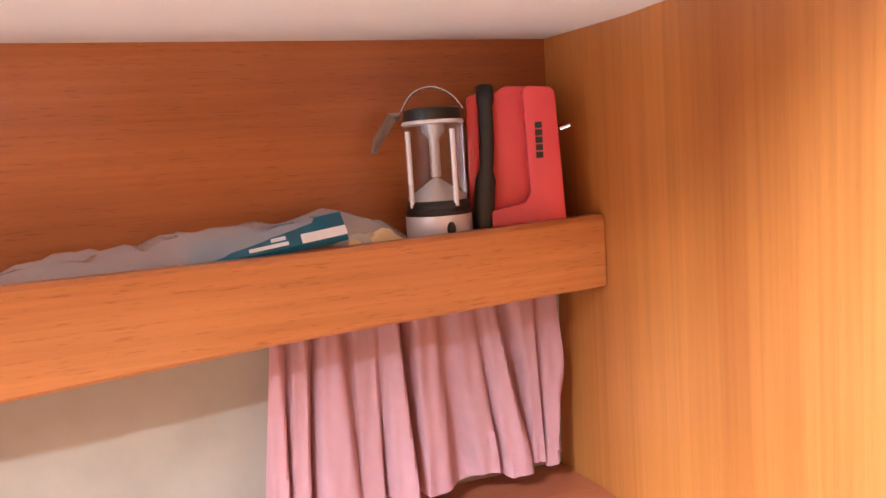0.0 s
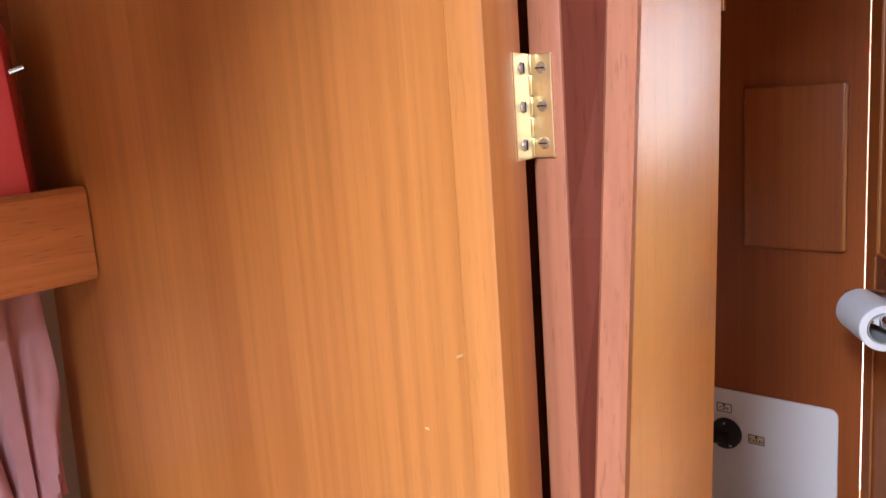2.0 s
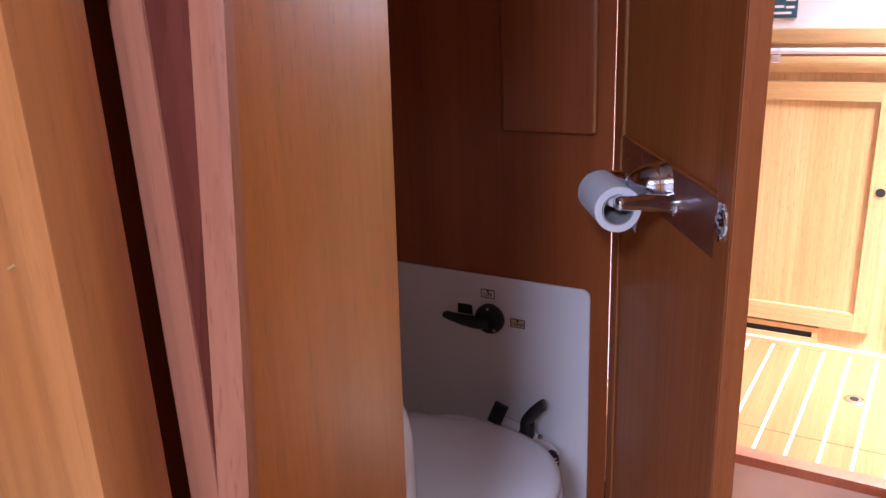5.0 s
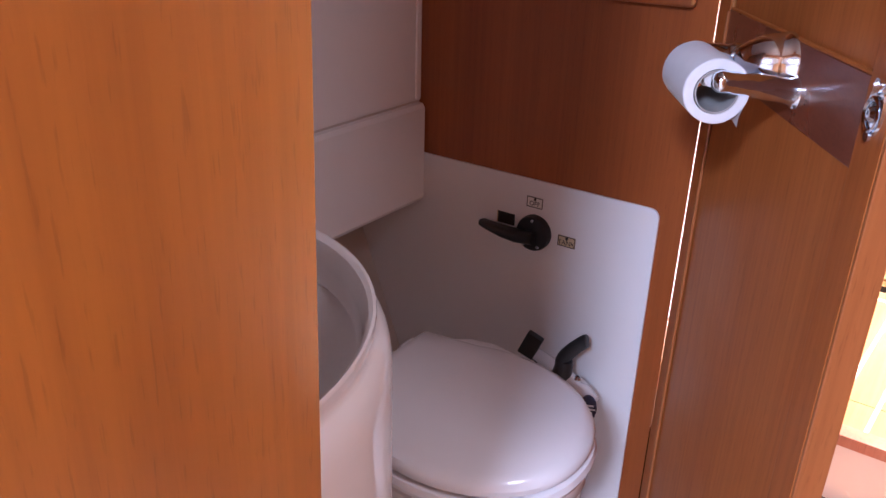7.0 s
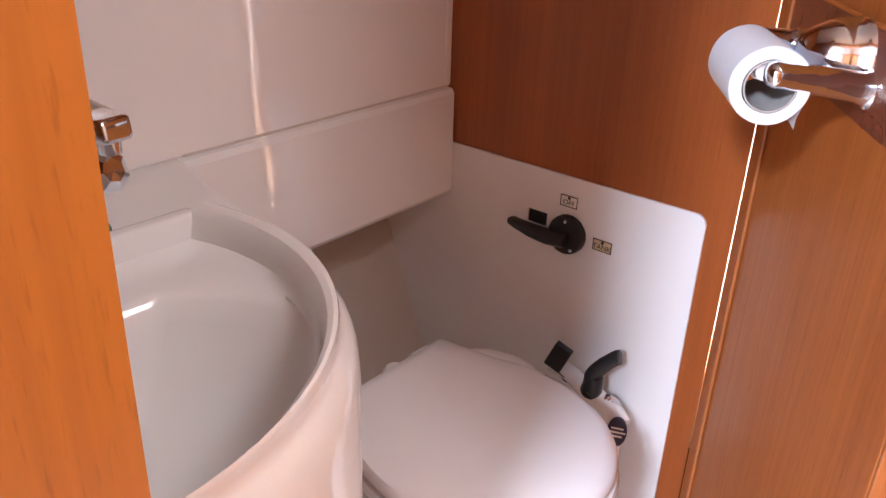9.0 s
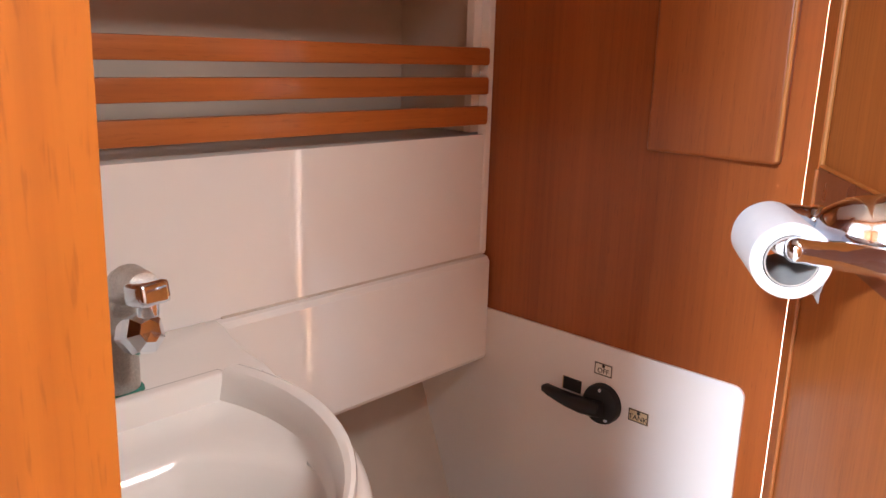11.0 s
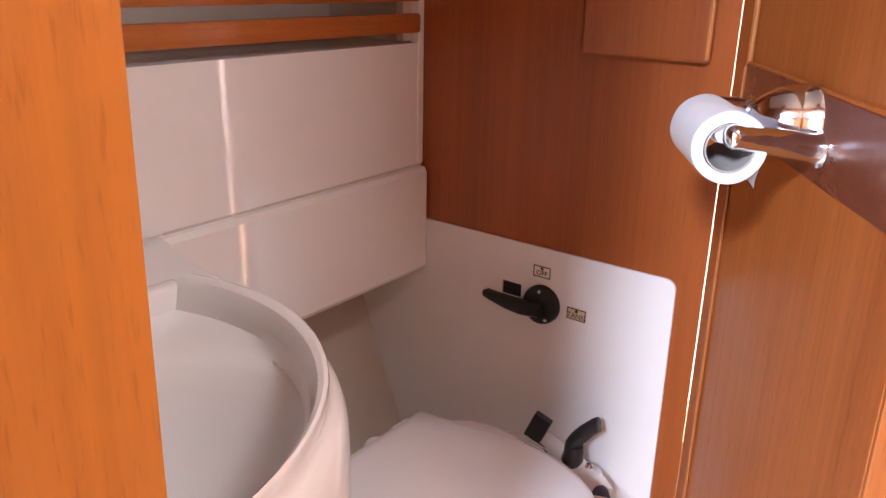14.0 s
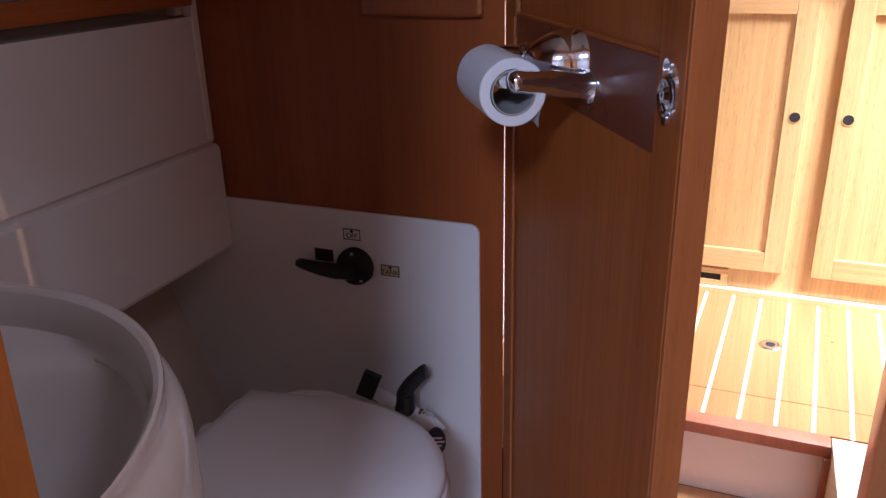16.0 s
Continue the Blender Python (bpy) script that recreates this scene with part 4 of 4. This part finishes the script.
for a, b_, c in ((-0.02, 0.022, 0.000), (0.004, 0.020, -0.010)):
    part("lettering_bar", turned(box((c + 0.012, a, 0.0041), (c + 0.018, b_, 0.0046)), BMX), M_PAPER, book)
cloth = thing("cream_cloth", "crumpled cream cloth on the shelf", "cloth")
bm = bmesh.new()
bmesh.ops.create_icosphere(bm, subdivisions=4, radius=1)
for v in bm.verts:
    k = 1 + 0.35 * noise.noise(v.co * 2.1)
    v.co = Vector((-0.42 + 0.035 * v.co.x * k, -1.275 + 0.055 * v.co.y * k, 1.184 + max(0.0, 0.050 * v.co.z * k)))
part("folds", bm, M_CREAM, cloth, "", True)

# ---- saloon lockers, sole and step ----
FY = 1.03
locker = thing("saloon_locker", "oak locker front with recessed panel doors and finger holes", "locker")
part("carcass", box((-0.16, FY + 0.004, SALOON), (1.2, 1.05, 1.04)), M_CAB, locker, "oak face frame")
def locker_door(x0, x1, hole_x, hinge_left):
    d = part("door", box((x0 + 0.0455, FY - 0.004, 0.3735), (x1 - 0.0455, FY + 0.002, 0.931)), M_CAB, locker, "oak panelled door")
    for n, lo, hi, mt in (("stile", (x0, 0.322), (x0 + 0.045, 0.978), M_CAB), ("stile", (x1 - 0.045, 0.322), (x1, 0.978), M_CAB), ("rail", (x0 + 0.0452, 0.322), (x1 - 0.0452, 0.373), M_CABH), ("rail", (x0 + 0.0452, 0.9315), (x1 - 0.0452, 0.978), M_CABH)):
        part(n, box((lo[0], FY - 0.0125, lo[1]), (hi[0], FY + 0.0035, hi[1]), 0.0012), mt, d)
    part("finger_hole", lathe([(0, 0.0008), (0.0115, 0.0008), (0.0115, 0), (0, 0)], 24, pose(hole_x, FY - 0.0126, 0.707, 90)), M_DARK, d, "dark finger hole")
    part("hole_rim", lathe([(0.0115, 0.0), (0.0117, 0.0012), (0.0128, 0.0012), (0.013, 0.0)], 24, pose(hole_x, FY - 0.0126, 0.707, 90), None, True), M_CABH, d)
locker_door(-0.06, 0.4195, 0.3985, True)
locker_door(0.4825, 0.96, 0.508, False)
part("top_rail", box((-0.16, FY - 0.010, 1.001), (1.2, 1.05, 1.040), 0.002), M_CABH, locker, "oak top rail", True)
part("counter", box((-0.16, FY - 0.018, 1.0715), (1.2, 1.05, 1.107), 0.004), M_CABH, locker, "oak counter edging", True)
part("shadow_gap", box((-0.16, FY + 0.008, 1.040), (1.2, 1.05, 1.0715)), M_CABH, locker)
grab = thing("grab_rail", "pale metal rail along the counter edge", "rail")
part("bar", tube([(-0.15, FY - 0.034, 1.055), (1.2, FY - 0.034, 1.055)], 0.0075, 14), M_SILVER, grab, "", True)
for x in (0.128, 0.62):
    part("bracket", box((x - 0.010, FY - 0.030, 1.026), (x + 0.010, FY - 0.0102, 1.046), 0.002), M_SILVER, grab)
plaque = thing("wall_plaque", "small dark teal plaque with white bars on wall", "plaque")
part("plate", box((0.075, 1.0435, 1.132), (0.163, 1.0495, 1.187), 0.001), M_PLAQUE, plaque)
for x0, x1, z in ((0.135, 0.158, 1.176), (0.084, 0.104, 1.160), (0.110, 0.132, 1.160), (0.136, 0.156, 1.158), (0.100, 0.150, 1.144)):
    part("lettering_bar", box((x0, 1.0425, z - 0.003), (x1, 1.0434, z + 0.003)), M_PAPER, plaque)
vent = thing("floor_vent", "narrow wooden vent with dark slot by the floor", "vent")
for lo, hi in (((0.10, 0.300), (0.296, 0.3145)), ((0.10, 0.2665), (0.296, 0.282)), ((0.280, 0.2822), (0.296, 0.2998))):
    part("frame", box((lo[0], FY - 0.006, lo[1]), (hi[0], FY + 0.0035, hi[1]), 0.001), M_CABH, vent)
part("slot", box((0.10, FY - 0.001, 0.2822), (0.2798, FY + 0.0035, 0.2998)), M_DARK, vent)
structure("baseboard_saloon", box((-0.16, FY - 0.016, SALOON - 0.004), (1.5, FY + 0.0035, SALOON + 0.0012)), M_HOLLY, "pale margin strip along the locker base", "trim")
# sole: teak planks between holly strips
sole = tagged(new("floor_saloon"), "varnished teak sole with pale holly strips", "floor", "", "structure")
PITCH = 0.0635


def board(x0, x1, y0, y1, top):
    """The boards run a little askew to the lockers."""
    k = 0.05
    return flat([(x0 + k * (y0 - 0.96), y0), (x1 + k * (y0 - 0.96), y0), (x1 + k * (y1 - 0.96), y1), (x0 + k * (y1 - 0.96), y1)], SALOON - 0.0058, top)


x = 0.253 - 6 * PITCH
while x < 1.45:
    for y0, y1 in ((0.424, 0.5165), (0.5185, 0.985)):
        part("plank", board(x + 0.0039, x + PITCH - 0.0039, y0, y1, SALOON), M_PLANK, sole)
        part("holly_strip", board(x - 0.0037, x + 0.0037, y0, y1, SALOON - 0.0002), M_HOLLY, sole)
    x += PITCH
part("margin_plank", box((-0.16, 0.9855, SALOON - 0.0058), (1.5, FY - 0.0165, SALOON)), M_PLANK, sole)
drain = thing("floor_lift_ring", "round chrome lift ring set flush in sole", "ring")
part("plate", lathe([(0, 0.0022), (0.011, 0.0022), (0.020, 0.0026), (0.024, 0), (0, 0)], 28, pose(0.404, 0.742, SALOON)), M_CHROME, drain, "", True)
part("socket", lathe([(0, 0.0030), (0.010, 0.0030), (0.010, 0.0022), (0, 0.0022)], 20, pose(0.404, 0.742, SALOON)), M_DARK, drain)
structure("trim_step_nosing", box((0.04, 0.385, SALOON - 0.022), (0.508, 0.4235, SALOON + 0.002), 0.003), M_LIP, "dark mahogany nosing on the step edge", "trim", True)
structure("step_riser", box((0.04, 0.402, 0.112), (0.500, 0.4195, SALOON - 0.0225)), M_STEP, "glossy cream step riser", "step")
structure("trim_step_end", box((0.5002, 0.380, 0.112), (0.510, 0.4195, SALOON - 0.0225)), M_LIP, "dark mahogany edge at the riser end", "trim")
structure("step_block", box((0.5102, 0.02, 0.112), (1.45, 0.4195, SALOON - 0.001)), M_HOLLY, "pale step beside the riser", "step")
structure("door_jamb_passage", box((0.486, -0.07, FLOOR), (0.56, -0.022, 1.82), 0.004), M_TRIM, "orange wooden door post of the passage", "trim", True)
